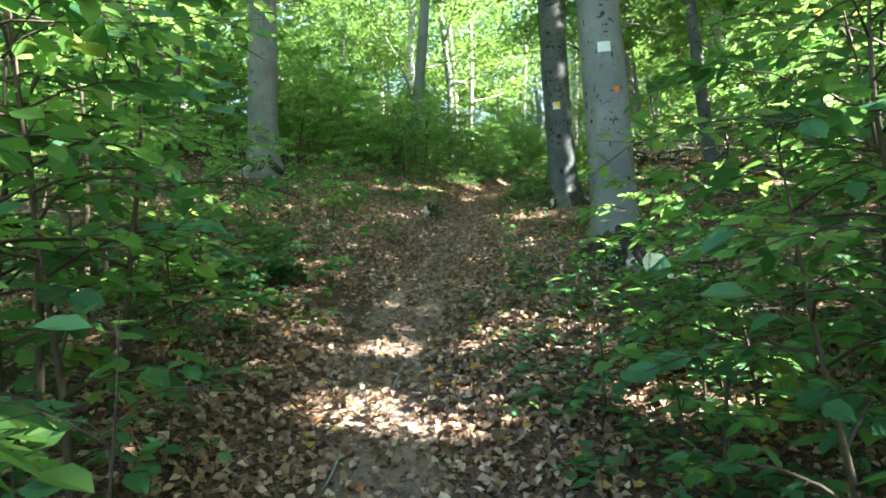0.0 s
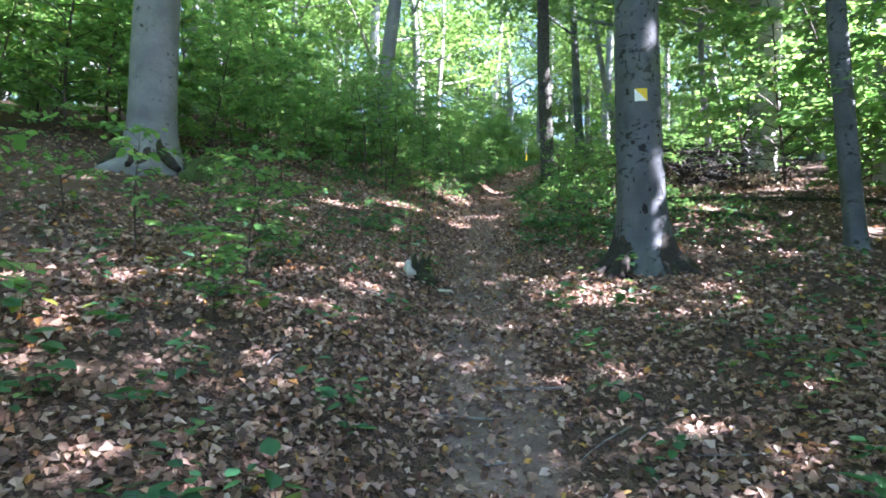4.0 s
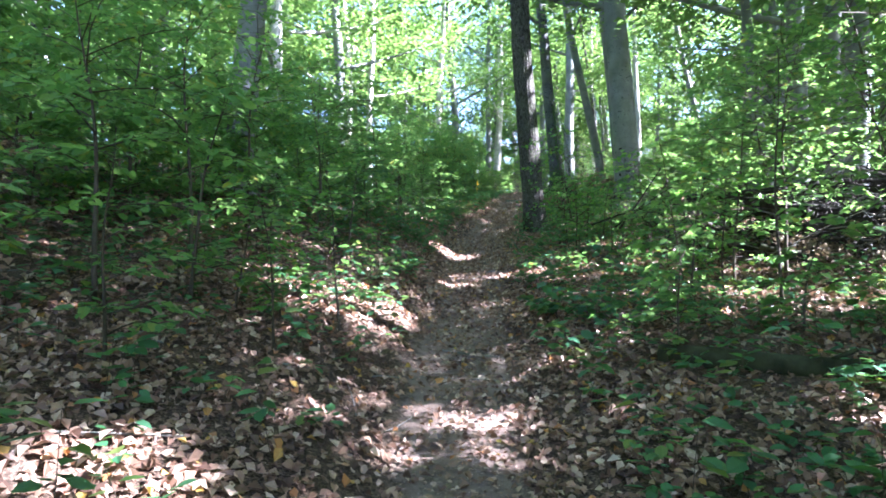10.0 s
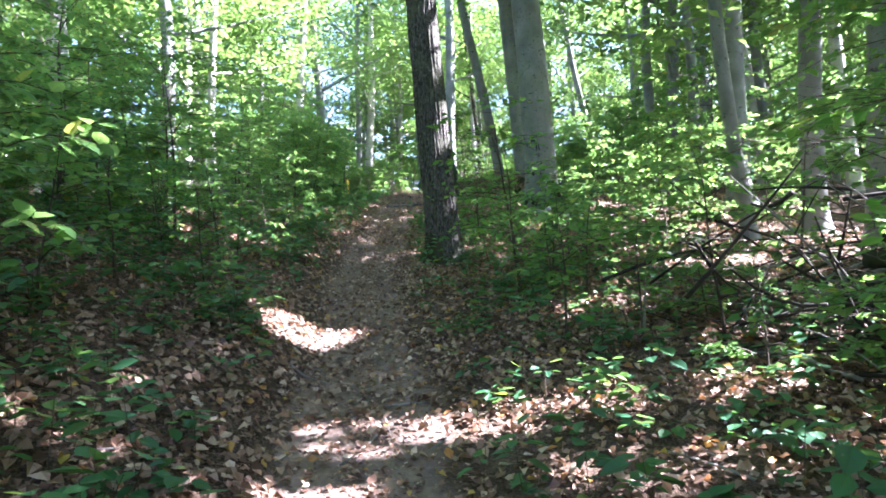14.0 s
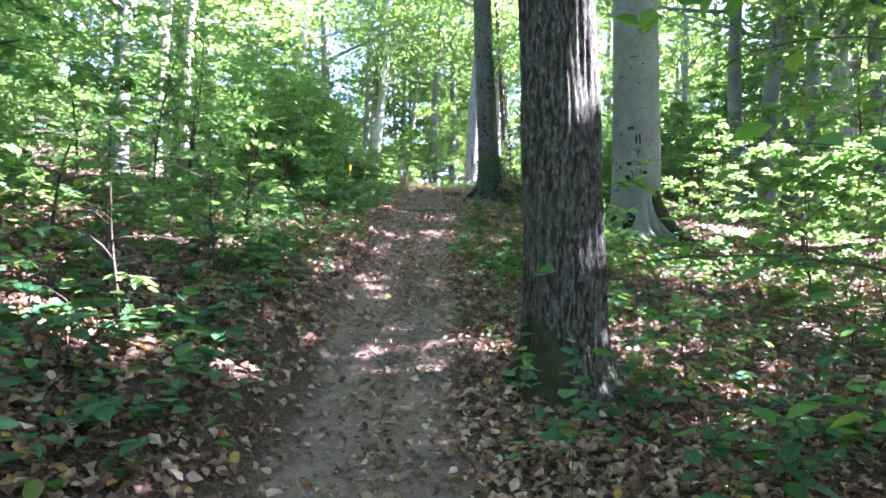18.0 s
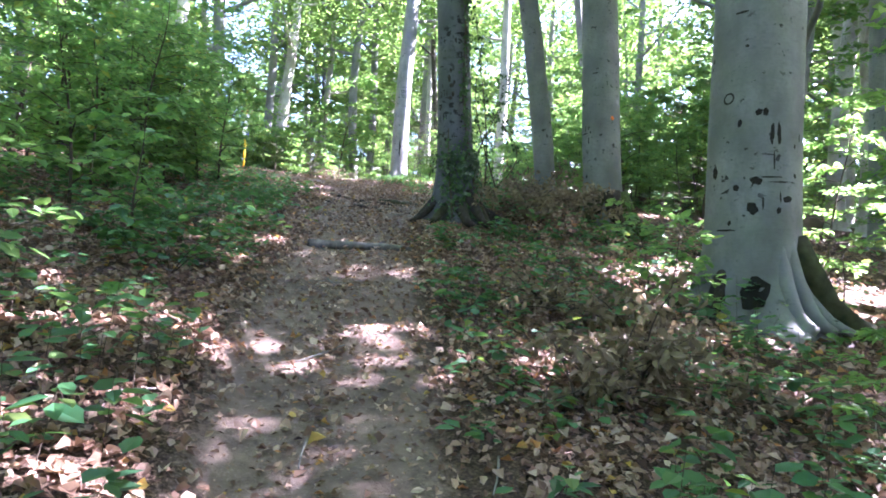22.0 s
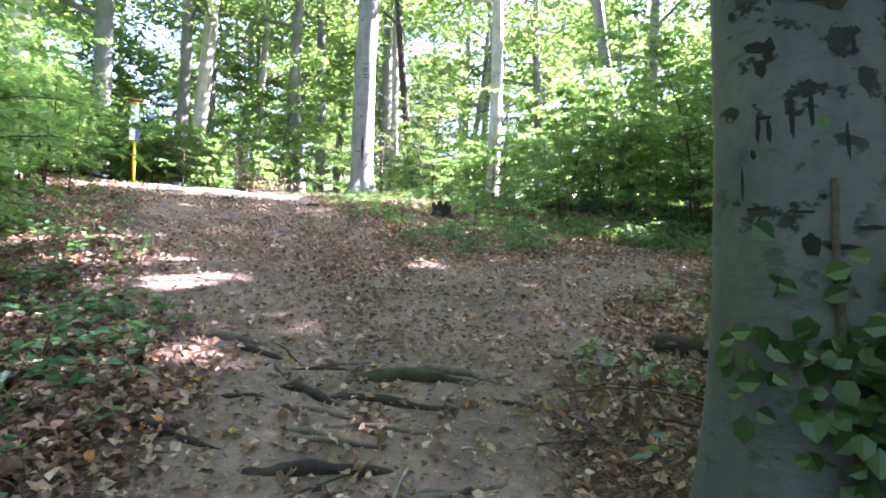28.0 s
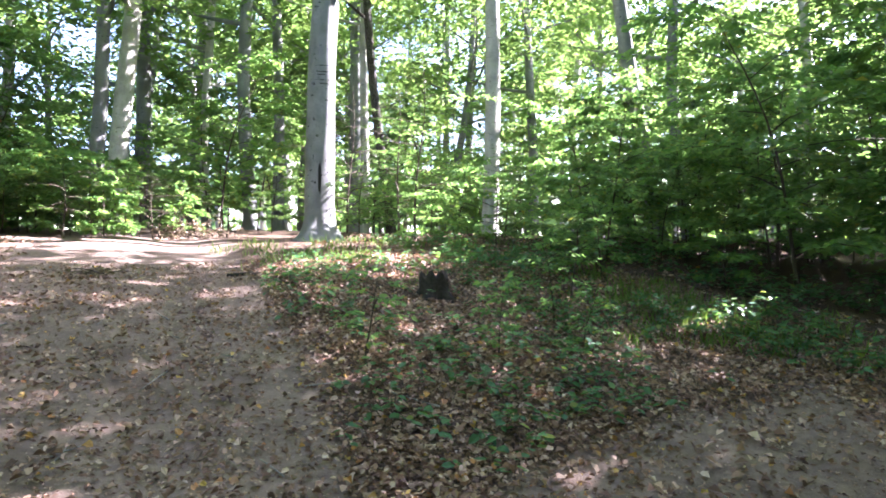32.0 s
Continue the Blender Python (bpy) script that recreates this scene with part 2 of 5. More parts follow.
def thing(name, m, label, category, group="", kind=""):
    ob = new(name)
    ob.empty_display_size = 0.1
    ob.matrix_basis = m
    return tagged(ob, label, category, group, kind)


def height(x, y):
    return float(ground(np.array([x]), np.array([y]))[0])


def grid_faces(rows, cols, wrap=True):
    i, j = np.meshgrid(np.arange(rows - 1), np.arange(cols if wrap else cols - 1), indexing="ij")
    k = (j + 1) % cols
    return np.stack([i * cols + j, i * cols + k, (i + 1) * cols + k, (i + 1) * cols + j], -1).reshape(-1, 4)


def tube(points, radii, segs=7, seed=0, rough=0.0):
    """Places and faces of a tapered, slightly uneven round bar along the points, closed at its ends."""
    p, r = np.asarray(points, float), np.asarray(radii, float)
    rng = np.random.default_rng(seed)
    d = np.gradient(p, axis=0)
    d /= np.linalg.norm(d, axis=1, keepdims=True) + 1e-9
    ref = np.array([0.31, 0.17, 0.93]) if abs(d[0, 2]) < 0.9 else np.array([0.95, 0.2, 0.1])
    a = np.cross(d, ref)
    a /= np.linalg.norm(a, axis=1, keepdims=True)
    b = np.cross(d, a)
    th = np.arange(segs) / segs * 2 * math.pi
    rr = r[:, None] * (1 + rough * (rng.random((len(p), segs)) - 0.5))
    v = p[:, None] + rr[..., None] * (np.cos(th)[:, None] * a[:, None] + np.sin(th)[:, None] * b[:, None])
    caps = np.array([np.arange(segs)[::-1], (len(p) - 1) * segs + np.arange(segs)])
    return v.reshape(-1, 3), [grid_faces(len(p), segs), caps]


def joined(pieces):
    """Several (places, faces) as one."""
    verts, groups, n = [], {}, 0
    for v, faces in pieces:
        for f in (faces if isinstance(faces, list) else [faces]):
            f = np.asarray(f)
            groups.setdefault(f.shape[1], []).append(f + n)
        verts.append(v)
        n += len(v)
    return np.concatenate(verts), [np.concatenate(g) for g in groups.values()]


def unit(v):
    return v / (np.linalg.norm(v, axis=-1, keepdims=True) + 1e-9)


def leaves(at, along, up, length, width, rng, fold=0.25, fine=True, crumple=0.0):
    """Places and faces of leaves: each folded at its midrib, pointed, drooping a little. fine: rounder, with six corners. crumple: how dry and bent."""
    n = len(at)
    along, up = unit(np.asarray(along, float)), np.asarray(up, float)
    side = unit(np.cross(along, up))
    up = np.cross(side, along)
    length, width = np.broadcast_to(length, n)[:, None], np.broadcast_to(width, n)[:, None]
    f = fold * (0.4 + 1.2 * rng.random((n, 1)))
    curl = (rng.random((n, 1)) - 0.65) * 0.35
    if fine:
        rows = []
        for a, w in ((0.0, 0), (0.3, -0.95), (0.68, -0.8), (1.0, 0), (0.68, 0.8), (0.3, 0.95)):
            row = at + along * length * a + side * width * w * 0.5 + up * (width * 0.5 * abs(w) * f + length * curl * a * a)
            if crumple:
                row = row + (side * rng.normal(0, 0.5, (n, 1)) + along * rng.normal(0, 0.4, (n, 1)) + up * rng.normal(0, 1.0, (n, 1))) * width * crumple
            rows.append(row)
        v = np.stack(rows, 1)
        k = np.arange(n)[:, None] * 6
        return v.reshape(-1, 3), [np.concatenate([k + [0, 1, 2, 3], k + [0, 3, 4, 5]])]
    rows = [at, at + along * length * 0.5 - side * width * 0.5 + up * width * 0.5 * f, at + along * length + up * length * curl, at + along * length * 0.5 + side * width * 0.5 + up * width * 0.5 * f]
    v = np.stack(rows, 1)
    k = np.arange(n)[:, None] * 4
    return v.reshape(-1, 3), [np.concatenate([k + [0, 1, 2], k + [0, 2, 3]])]


def random_turn(n, rng, tilt):
    """Directions along and normals up for n leaves that lie within about tilt (a sine) of level."""
    a = rng.random(n) * 2 * math.pi
    along = np.stack([np.cos(a), np.sin(a), (rng.random(n) - 0.5) * 2 * tilt], 1)
    up = np.stack([(rng.random(n) - 0.5) * 2 * tilt, (rng.random(n) - 0.5) * 2 * tilt, np.ones(n)], 1)
    return along, up


# ---------- shape of the ground ----------
# the trail: x, y, height of its middle, rise of the ground per metre to its left and to its right
TRAIL = [
    (-0.6, -60.0, -9.0, 0.10, 0.03), (0.2, -8.0, -1.90, 0.12, 0.03), (0.0, 0.0, 0.0, 0.12, 0.03), (-0.25, 4.0, 1.06, 0.13, 0.02),
    (0.3, 8.0, 2.02, 0.15, 0.0), (0.85, 12.0, 2.90, 0.17, 0.01), (1.7, 16.5, 3.98, 0.24, 0.03), (2.75, 20.3, 4.78, 0.34, 0.03),
    (3.9, 24.2, 5.60, 0.30, 0.0), (5.3, 27.8, 6.50, 0.18, -0.06), (6.7, 31.2, 7.36, 0.12, -0.09), (8.2, 34.2, 8.20, 0.05, -0.09),
    (9.9, 37.4, 8.96, 0.0, -0.10), (11.4, 41.0, 9.52, 0.0, -0.05), (12.9, 46.5, 10.50, 0.0, 0.04), (13.6, 52.0, 11.2, 0.0, 0.06),
    (11.0, 62.0, 11.7, 0.0, 0.06), (2.0, 110.0, 13.0, 0.0, 0.03)]


def smooth_curve(nodes, n):
    """Points along a smooth curve through the nodes."""
    p = np.array(nodes, float)
    p = np.vstack([2 * p[0] - p[1], p, 2 * p[-1] - p[-2]])
    out = []
    for a, b, c, d in zip(p, p[1:], p[2:], p[3:]):
        for t in np.arange(n) / n:
            out.append(0.5 * (2 * b + (c - a) * t + (2 * a - 5 * b + 4 * c - d) * t * t + (3 * b - a - 3 * c + d) * t ** 3))
    return np.array(out + [p[-2]])


CURVE = smooth_curve(TRAIL, 14)


def wave(x, y, s, seed):
    """A smooth, slow unevenness between -1 and 1, with features of about s metres."""
    a, b, c = 1.7 + seed, 0.6 * seed, 2.1 * seed
    return (np.sin(x / s * 2.1 + a + 1.3 * np.sin(y / s * 1.3 + b)) + np.sin(y / s * 1.9 + c + 1.1 * np.sin(x / s * 1.6 + a))) / 2


def trail_place(x, y):
    """For arrays of places: the nearest trail height, rise to the left, rise to the right, and the distance to the trail's right."""
    x, y = np.asarray(x, float).ravel(), np.asarray(y, float).ravel()
    A, D = CURVE[:-1, :2], np.diff(CURVE[:, :2], axis=0)
    L = (D ** 2).sum(1)
    z, rise, fall, side = (np.empty(len(x)) for _ in range(4))
    for i in range(0, len(x), 1000):
        qx, qy = x[i:i + 1000, None] - A[:, 0], y[i:i + 1000, None] - A[:, 1]
        f = np.clip(qx * (D[:, 0] / L) + qy * (D[:, 1] / L), 0, 1)
        ox, oy = qx - f * D[:, 0], qy - f * D[:, 1]
        k = (ox * ox + oy * oy).argmin(1)
        r = np.arange(len(k))
        g = f[r, k]
        z[i:i + 1000] = CURVE[k, 2] * (1 - g) + CURVE[k + 1, 2] * g
        rise[i:i + 1000] = CURVE[k, 3] * (1 - g) + CURVE[k + 1, 3] * g
        fall[i:i + 1000] = CURVE[k, 4] * (1 - g) + CURVE[k + 1, 4] * g
        ox, oy, d = ox[r, k], oy[r, k], D[k]
        side[i:i + 1000] = np.sign(ox * d[:, 1] - oy * d[:, 0]) * np.hypot(ox, oy)
    return z, rise, fall, side


def ground(x, y):
    """Heights of the ground."""
    shape = np.shape(x)
    x, y = np.asarray(x, float).ravel(), np.asarray(y, float).ravel()
    z, rise, fall, side = trail_place(x, y)
    left = np.maximum(-side - 0.35, 0)
    z = z + rise * 9 * np.tanh(left / 9) + 0.1 * rise / 0.3 * (1 - np.exp(-left / 0.25))
    z = z + fall * 6 * np.tanh(np.maximum(side - 0.3, 0) / 6)
    off = np.clip((np.abs(side) - 0.3) / 0.8, 0, 1)
    z = z - 0.05 * (1 - off) + off * (0.05 * wave(x, y, 1.7, 1) + 0.02 * wave(x, y, 0.5, 2)) + 0.012 * wave(x, y, 0.35, 3)
    z = z + 0.38 * np.exp(-((x - 10.7) ** 2 + (y - 33.95) ** 2) / 0.5)  # a mound between three trees
    far = np.clip((np.abs(side) - 8) / 25, 0, 1)
    z = z + far * 0.6 * wave(x, y, 14, 4)
    return z.reshape(shape)

# ---------- ground ----------
def axis(lo, hi, step, reach):
    """Even steps from lo to hi, then ever wider ones out to reach on both sides."""
    grow, d, far = [], step, 0.0
    while far < reach:
        d *= 1.22
        far += d
        grow.append(far)
    return np.concatenate([lo - np.array(grow[::-1]), np.arange(lo, hi + step / 2, step), hi + np.array(grow)])


gx, gy = axis(-8.0, 24.0, 0.17, 500.0), axis(-3.0, 56.0, 0.17, 500.0)
GX, GY = np.meshgrid(gx, gy)
GZ = ground(GX, GY)
soil = mesh_of("ground", np.stack([GX, GY, GZ], -1), grid_faces(len(gy), len(gx), False), SOIL)
trodden = soil.attributes.new("trodden", "FLOAT", "POINT")


def bareness(x, y):
    """How far the ground is trodden bare: 1 on the trail, 0 under the leaves."""
    x, y = np.asarray(x, float).ravel(), np.asarray(y, float).ravel()
    _, _, _, side = trail_place(x, y)
    half = 0.14 + 0.06 * wave(x, y, 1.1, 5) + 0.10 * np.clip((y - 13) / 6, 0, 1) + 0.12 * np.clip((y - 24) / 6, 0, 1) + 0.25 * np.clip((y - 33.5) / 2, 0, 1)
    left = half + 0.9 * np.clip((y - 36.6) / 2, 0, 1) + 0.7 * np.clip((y - 39) / 4, 0, 1)
    half = np.where(side > 0, half, left)
    main = np.clip(1.0 - (np.abs(side) - half) / (0.18 + 0.3 * half), 0, 1)
    # a second track that leaves to the right below the plateau
    w = 0.25 * wave(x, y, 1.3, 9)
    branch = np.clip((y - 35.8 - 0.5 * (x - 10.8) + w) / 0.6, 0, 1) * np.clip((39.6 + 0.08 * (x - 12) - y + w) / 0.5, 0, 1) * (x > 9.5) * np.clip((17.5 - x) / 2.5, 0, 1)
    return np.maximum(main, branch)


trodden.data.foreach_set("value", bareness(GX, GY).astype(np.float32))
tagged(new("ground", soil), "brown forest floor rising along a trodden dirt trail", "ground", kind="structure")

# ---------- trees ----------


class Trunk:
    """A trunk's surface: radius by height and angle, with root lobes at the foot and a lean."""

    def __init__(self, r, h, flare=0.5, lobes=5, lean=(0, 0), sway=0.0, seed=0, ridge=0.0, foot=1.0):
        self.r, self.h, self.flare, self.lobes, self.lean, self.sway, self.seed, self.ridge, self.foot = r, h, flare, lobes, lean, sway, seed, ridge, foot

    def radius(self, th, z):
        s = self.seed
        foot = np.exp(-np.maximum(z, -0.1) / (0.4 * self.r + 0.09) / self.foot)
        lobe = 0.55 + 0.45 * np.cos(self.lobes * th + s) * np.cos(2 * th + 1.7 * s)
        body = self.r * (1 - 0.62 * np.clip(z / self.h, 0, 1) ** 1.2)
        body = body * (1 + 0.035 * np.sin(3 * th + z * 0.9 + s) + 0.02 * np.sin(5 * th - z * 2.3 + s))
        r = body + self.r * self.flare * foot * (0.35 + lobe)
        if self.ridge:
            r = r + self.ridge * np.sin(th * 27 + 2.2 * np.sin(z * 1.9 + th * 2) + 1.3 * np.sin(z * 5.1 + th * 5)) * (0.6 + 0.4 * np.sin(z * 7 + th * 4))
        return r

    def middle(self, z):
        x = self.lean[0] * z + self.sway * np.sin(z * 0.55 + self.seed)
        y = self.lean[1] * z + self.sway * np.cos(z * 0.43 + self.seed * 2)
        return x - self.sway * math.sin(self.seed), y - self.sway * math.cos(self.seed * 2)

    def at(self, th, z, out=0.0):
        th, z = np.asarray(th, float), np.asarray(z, float)
        r = self.radius(th, z) + out
        x, y = self.middle(z)
        return np.stack([x + r * np.cos(th), y + r * np.sin(th), z + 0 * th], -1)

    def mesh(self, name, material, segs=28, rings=46):
        z = np.concatenate([np.linspace(-0.35, 0.9, rings // 3), np.linspace(0.9, self.h, rings - rings // 3 + 1)[1:] ** 1.0])
        th = np.arange(segs) / segs * 2 * math.pi
        T, Zs = np.meshgrid(th, z)
        v = self.at(T, Zs).reshape(-1, 3)
        cap = np.array([(rings - 1) * segs + np.arange(segs)])
        return mesh_of(name, v, [grid_faces(rings, segs), cap], material)

    def patch(self, name, th, z, wide, tall, material, shape="oval", n=7, out=0.004):
        """A patch that lies on the bark, wide and tall in metres, round th and z."""
        r = float(self.radius(np.array(th), np.array(z)))
        if shape == "oval":
            a = np.arange(14) / 14 * 2 * math.pi
            u, w = np.concatenate([[0], np.cos(a) * 0.5]), np.concatenate([[0], np.sin(a) * 0.5])
            rag = np.concatenate([[1], 1 + 0.14 * np.sin(a * 2 + th * 31 + z * 17) + 0.13 * np.sin(a * 5 + th * 57 + z * 29)])
            u, w = u * rag, w * rag
            f = np.array([[0, 1 + i, 1 + (i + 1) % 14] for i in range(14)])
        elif shape == "ring":
            a = np.arange(18) / 18 * 2 * math.pi
            u, w = np.concatenate([np.cos(a) * 0.5, np.cos(a) * 0.36]), np.concatenate([np.sin(a) * 0.5, np.sin(a) * 0.36])
            f = np.array([[i, (i + 1) % 18, 18 + (i + 1) % 18, 18 + i] for i in range(18)])
        else:
            a, w = np.meshgrid(np.linspace(0, 1, n), np.linspace(-0.5, 0.5, n))
            u = {"square": a - 0.5, "upper": -w + a * (0.5 + w), "lower": -0.5 + a * (0.5 - w)}[shape].ravel()
            w, f = w.ravel(), grid_faces(n, n, False)
        v = self.at(th + u * wide / r, z + w * tall, out)
        return mesh_of(name, v, f, material)


def crust(t, th0, th1, tall, material, name="moss_crust", out=0.008):
    """A ragged crust of moss and rot on a trunk's foot, between two angles and up to about the height tall."""
    a, f = np.meshgrid(np.linspace(th0, th1, 26), np.linspace(0, 1, 14))
    edge = np.sin((a - th0) / (th1 - th0) * math.pi) ** 0.5
    top = tall * (0.35 + 0.65 * edge) * (1 + 0.10 * np.sin(a * 9) + 0.08 * np.sin(a * 23 + 1) + 0.06 * np.sin(a * 51))
    v = t.at(a, -0.15 + f * (top + 0.15), out * (1.2 - f))
    return mesh_of(name, v, grid_faces(14, 26, False), material)


def limb_mesh(name, start, azimuth, rise, length, r, material, seed):
    rng = np.random.default_rng(seed)
    t = np.linspace(0, 1, 9)
    az = azimuth + np.cumsum(rng.normal(0, 0.08, 9))
    step = np.stack([np.cos(az) * math.cos(rise), np.sin(az) * math.cos(rise), math.sin(rise) + 0.25 * t], 1) * length / 8
    p = np.asarray(start) + np.vstack([[0, 0, 0], np.cumsum(step[1:], axis=0)])
    v, f = tube(p, r * (1 - 0.85 * t) + 0.006, 6, seed, 0.15)
    return mesh_of(name, v, f, material), p


def crown_mesh(name, anchors, n, spread, size, rng, fine=False):
    """Leaves in flat sprays round the anchors (place, reach)."""
    per = max(1, n // len(anchors))
    at = []
    for p, reach in anchors:
        k = rng.integers(3, 6)
        hubs = p + rng.normal(0, 1, (k, 3)) * reach * [0.75, 0.75, 0.4]
        h = hubs[rng.integers(0, k, per)]
        at.append(h + rng.normal(0, 1, (per, 3)) * reach * spread * np.array([0.6, 0.6, 0.16]))
    at = np.concatenate(at)
    along, up = random_turn(len(at), rng, 0.55)
    s = size * (0.6 + 0.8 * rng.random(len(at)))
    v, f = leaves(at, along, up, s, s * 0.62, rng, 0.3, fine)
    return mesh_of(name, v, f, GREEN_CROWN, False)


def forest_tree(seed, r, h, first, n_leaves, size, limbs, lean=(0, 0), bark=None, dense=1.0):
    """A tall forest tree: trunk, limbs and a crown that begins at the height first."""
    rng = np.random.default_rng(seed)
    bark = bark or BEECH
    top = thing("beech_tree", Matrix(), "tall grey beech with a high green crown", "tree", "trees of the forest")
    t = Trunk(r, h, 0.55, 4 + seed % 3, lean, 0.12, seed)
    part("trunk", t.mesh("trunk", bark, 14, 30), top)
    anchors = []
    for i in range(limbs):
        z = first + (h - first) * (0.04 + 0.8 * i / max(1, limbs - 1))
        mx, my = t.middle(z)
        az = i * 2.4 + rng.random()
        length = (h - z) * 0.28 + 1.6 + rng.random() * 1.2
        me, p = limb_mesh("limb", (mx, my, z), az, 0.25 + 0.4 * i / limbs, length, r * 0.34 * (1 - 0.6 * i / limbs), bark, seed * 31 + i)
        part("limb", me, top)
        for q in (3, 5, 7, 8):
            anchors.append((p[q], 0.75 + 0.4 * rng.random()))
    mx, my = t.middle(h)
    for i in range(6):
        anchors.append((np.array([mx, my, h]) + rng.normal(0, 1, 3) * [1.6, 1.6, 0.9], 1.1))
    part("crown", crown_mesh("crown", anchors, n_leaves, 1.0, size, rng), top)
    return top


NEAR_TREES = []


def scars(t, top, faces, count, rng, low=0.4, high=3.2, big=1.0):
    """Dark eyes and old carvings in the bark, on the sides faces (an angle and a spread)."""
    for i in range(count):
        th = faces[0] + (rng.random() - 0.5) * 2 * faces[1]
        z = low + (high - low) * rng.random()
        kind = rng.random()
        if kind < 0.5:
            me = t.patch("bark_scar", th, z, big * (0.012 + 0.03 * rng.random()), big * (0.015 + 0.05 * rng.random()), SCAR_AND_HOLLOW)
        elif kind < 0.85:
            me = t.patch("bark_scar", th, z, big * (0.008 + 0.01 * rng.random()), big * (0.05 + 0.09 * rng.random()), SCAR_AND_HOLLOW)
        else:
            me = t.patch("bark_scar", th, z, big * (0.06 + 0.1 * rng.random()), big * (0.008 + 0.01 * rng.random()), SCAR_AND_HOLLOW)
        part("bark_scar", me, top, "black healed scar")


def near_tree(name, x, y, t, bark, label, category="tree", segs=44, rings=90, first=6.0, n_leaves=6500, crown=True, seed=1):
    z = height(x, y)
    top = thing(name, pose(x, y, z), label, category)
    part("trunk", t.mesh("trunk", bark, segs, rings), top)
    rng = np.random.default_rng(seed)
    if crown:
        anchors = []
        for i in range(6):
            zz = first + (t.h - first) * (0.02 + 0.15 * i)
            mx, my = t.middle(zz)
            me, p = limb_mesh("limb", (mx, my, zz), i * 2.4 + seed, 0.3 + 0.05 * i, 3.4 - 0.2 * i + rng.random(), t.r * 0.3, bark, seed * 17 + i)
            part("limb", me, top)
            for q in (3, 5, 7, 8):
                anchors.append((p[q], 0.8 + 0.4 * rng.random()))
        part("crown", crown_mesh("crown", anchors, n_leaves, 1.15, 0.2, rng), top)
    NEAR_TREES.append((x, y, t.r))
    return top


def facing(x, y, px, py):
    """The angle on a trunk at (x, y) that looks to (px, py)."""
    return math.atan2(py - y, px - x)


def root_ring(top, middle, half, count, inner, reach, rise, thick, rng):
    """Dark roots that spread from the foot of a trunk, on the side middle plus or minus half."""
    for i in range(count):
        a = middle - half + 2 * half * i / (count - 1) + rng.normal(0, 0.05)
        s = np.linspace(0, 1, 8)
        far, top_z = rng.uniform(0.75, 1.15) * reach, rng.uniform(0.6, 1.25) * rise
        turn = a + rng.normal(0, 0.2) * s
        p = np.stack([np.cos(turn) * (inner + far * s), np.sin(turn) * (inner + far * s), top_z * (1 - s) ** 1.4 - 0.1 * s], 1)
        me = mesh_of("root", *tube(p, rng.uniform(0.75, 1.25) * thick * (1 - 0.55 * s), 11, i, 0.35), MOSS_WOOD if i % 4 == 1 else DARK_WOOD)
        part("root", me, top, "thick dark root")


rng = np.random.default_rng(11)

# the beech with the orange dot, at the start
t = Trunk(0.216, 19, 0.6, 5, (-0.012, 0.02), 0.02, 2.0)
b = near_tree("beech_tree", 1.83, 5.98, t, BEECH, "scarred grey beech with an orange dot and spreading roots", seed=3)
look_at = facing(1.83, 5.98, -0.1, 2.0)
part("painted_dot", t.patch("painted_dot", look_at + 0.72, 1.6, 0.055, 0.06, ORANGE_PAINT), b, "orange painted dot")
part("painted_mark", t.patch("painted_mark", look_at + 0.30, 2.02, 0.12, 0.10, WHITE_PAINT, "square"), b, "white painted mark")
scars(t, b, (look_at, 1.1), 26, rng, 0.6, 2.6, 0.8)
root_ring(b, look_at, 1.6, 13, 0.13, 0.40, 0.30, 0.07, rng)

# the beech with the trail blaze
t = Trunk(0.252, 20, 0.8, 5, (-0.035, 0.02), 0.04, 4.4, foot=1.4)
b = near_tree("beech_tree", 2.6, 11.48, t, BEECH_SCARRED_SHADED, "dark grey beech carrying a yellow and white trail blaze", seed=5)
look_at = facing(2.6, 11.48, 0.26, 7.4)
part("blaze_white", t.patch("blaze_white", look_at + 0.2, 1.84, 0.13, 0.135, WHITE_PAINT, "lower", 9), b, "white half of the blaze")
part("blaze_yellow", t.patch("blaze_yellow", look_at + 0.2, 1.84, 0.13, 0.135, YELLOW_PAINT, "upper", 9), b, "yellow half of the blaze")
scars(t, b, (look_at, 1.3), 60, rng, 0.4, 3.0, 0.9)
part("bark_scar", t.patch("bark_scar", look_at + 0.2, 0.62, 0.05, 0.13, SCAR_AND_HOLLOW), b, "large black scar")
root_ring(b, look_at - 1.1, 0.5, 7, 0.2, 0.42, 0.2, 0.075, rng)
root_ring(b, look_at + 1.15, 0.5, 7, 0.2, 0.42, 0.22, 0.075, rng)
part("moss_crust", crust(t, look_at - 2.0, look_at - 0.2, 0.36, DARK_WOOD), b, "dark mossy crust at the foot")
part("moss_crust", crust(t, look_at + 0.5, look_at + 2.0, 0.38, DARK_WOOD), b, "dark rotten crust at the foot")

# other trees beside the trail
b = near_tree("beech_tree", -3.95, 15.45, Trunk(0.37, 20, 0.7, 5, (0.035, 0.0), 0.05, 1.2), BEECH, "thick old grey beech on the bank", seed=7)
root_ring(b, facing(-3.95, 15.45, 0, 5), 1.5, 9, 0.3, 0.5, 0.35, 0.1, rng)
near_tree("beech_tree", 5.8, 12.35, Trunk(0.13, 15, 0.45, 4, (-0.05, 0.02), 0.04, 3.0), BEECH_SCARRED_SHADED, "slender grey beech with a pale foot", seed=8, n_leaves=3000)
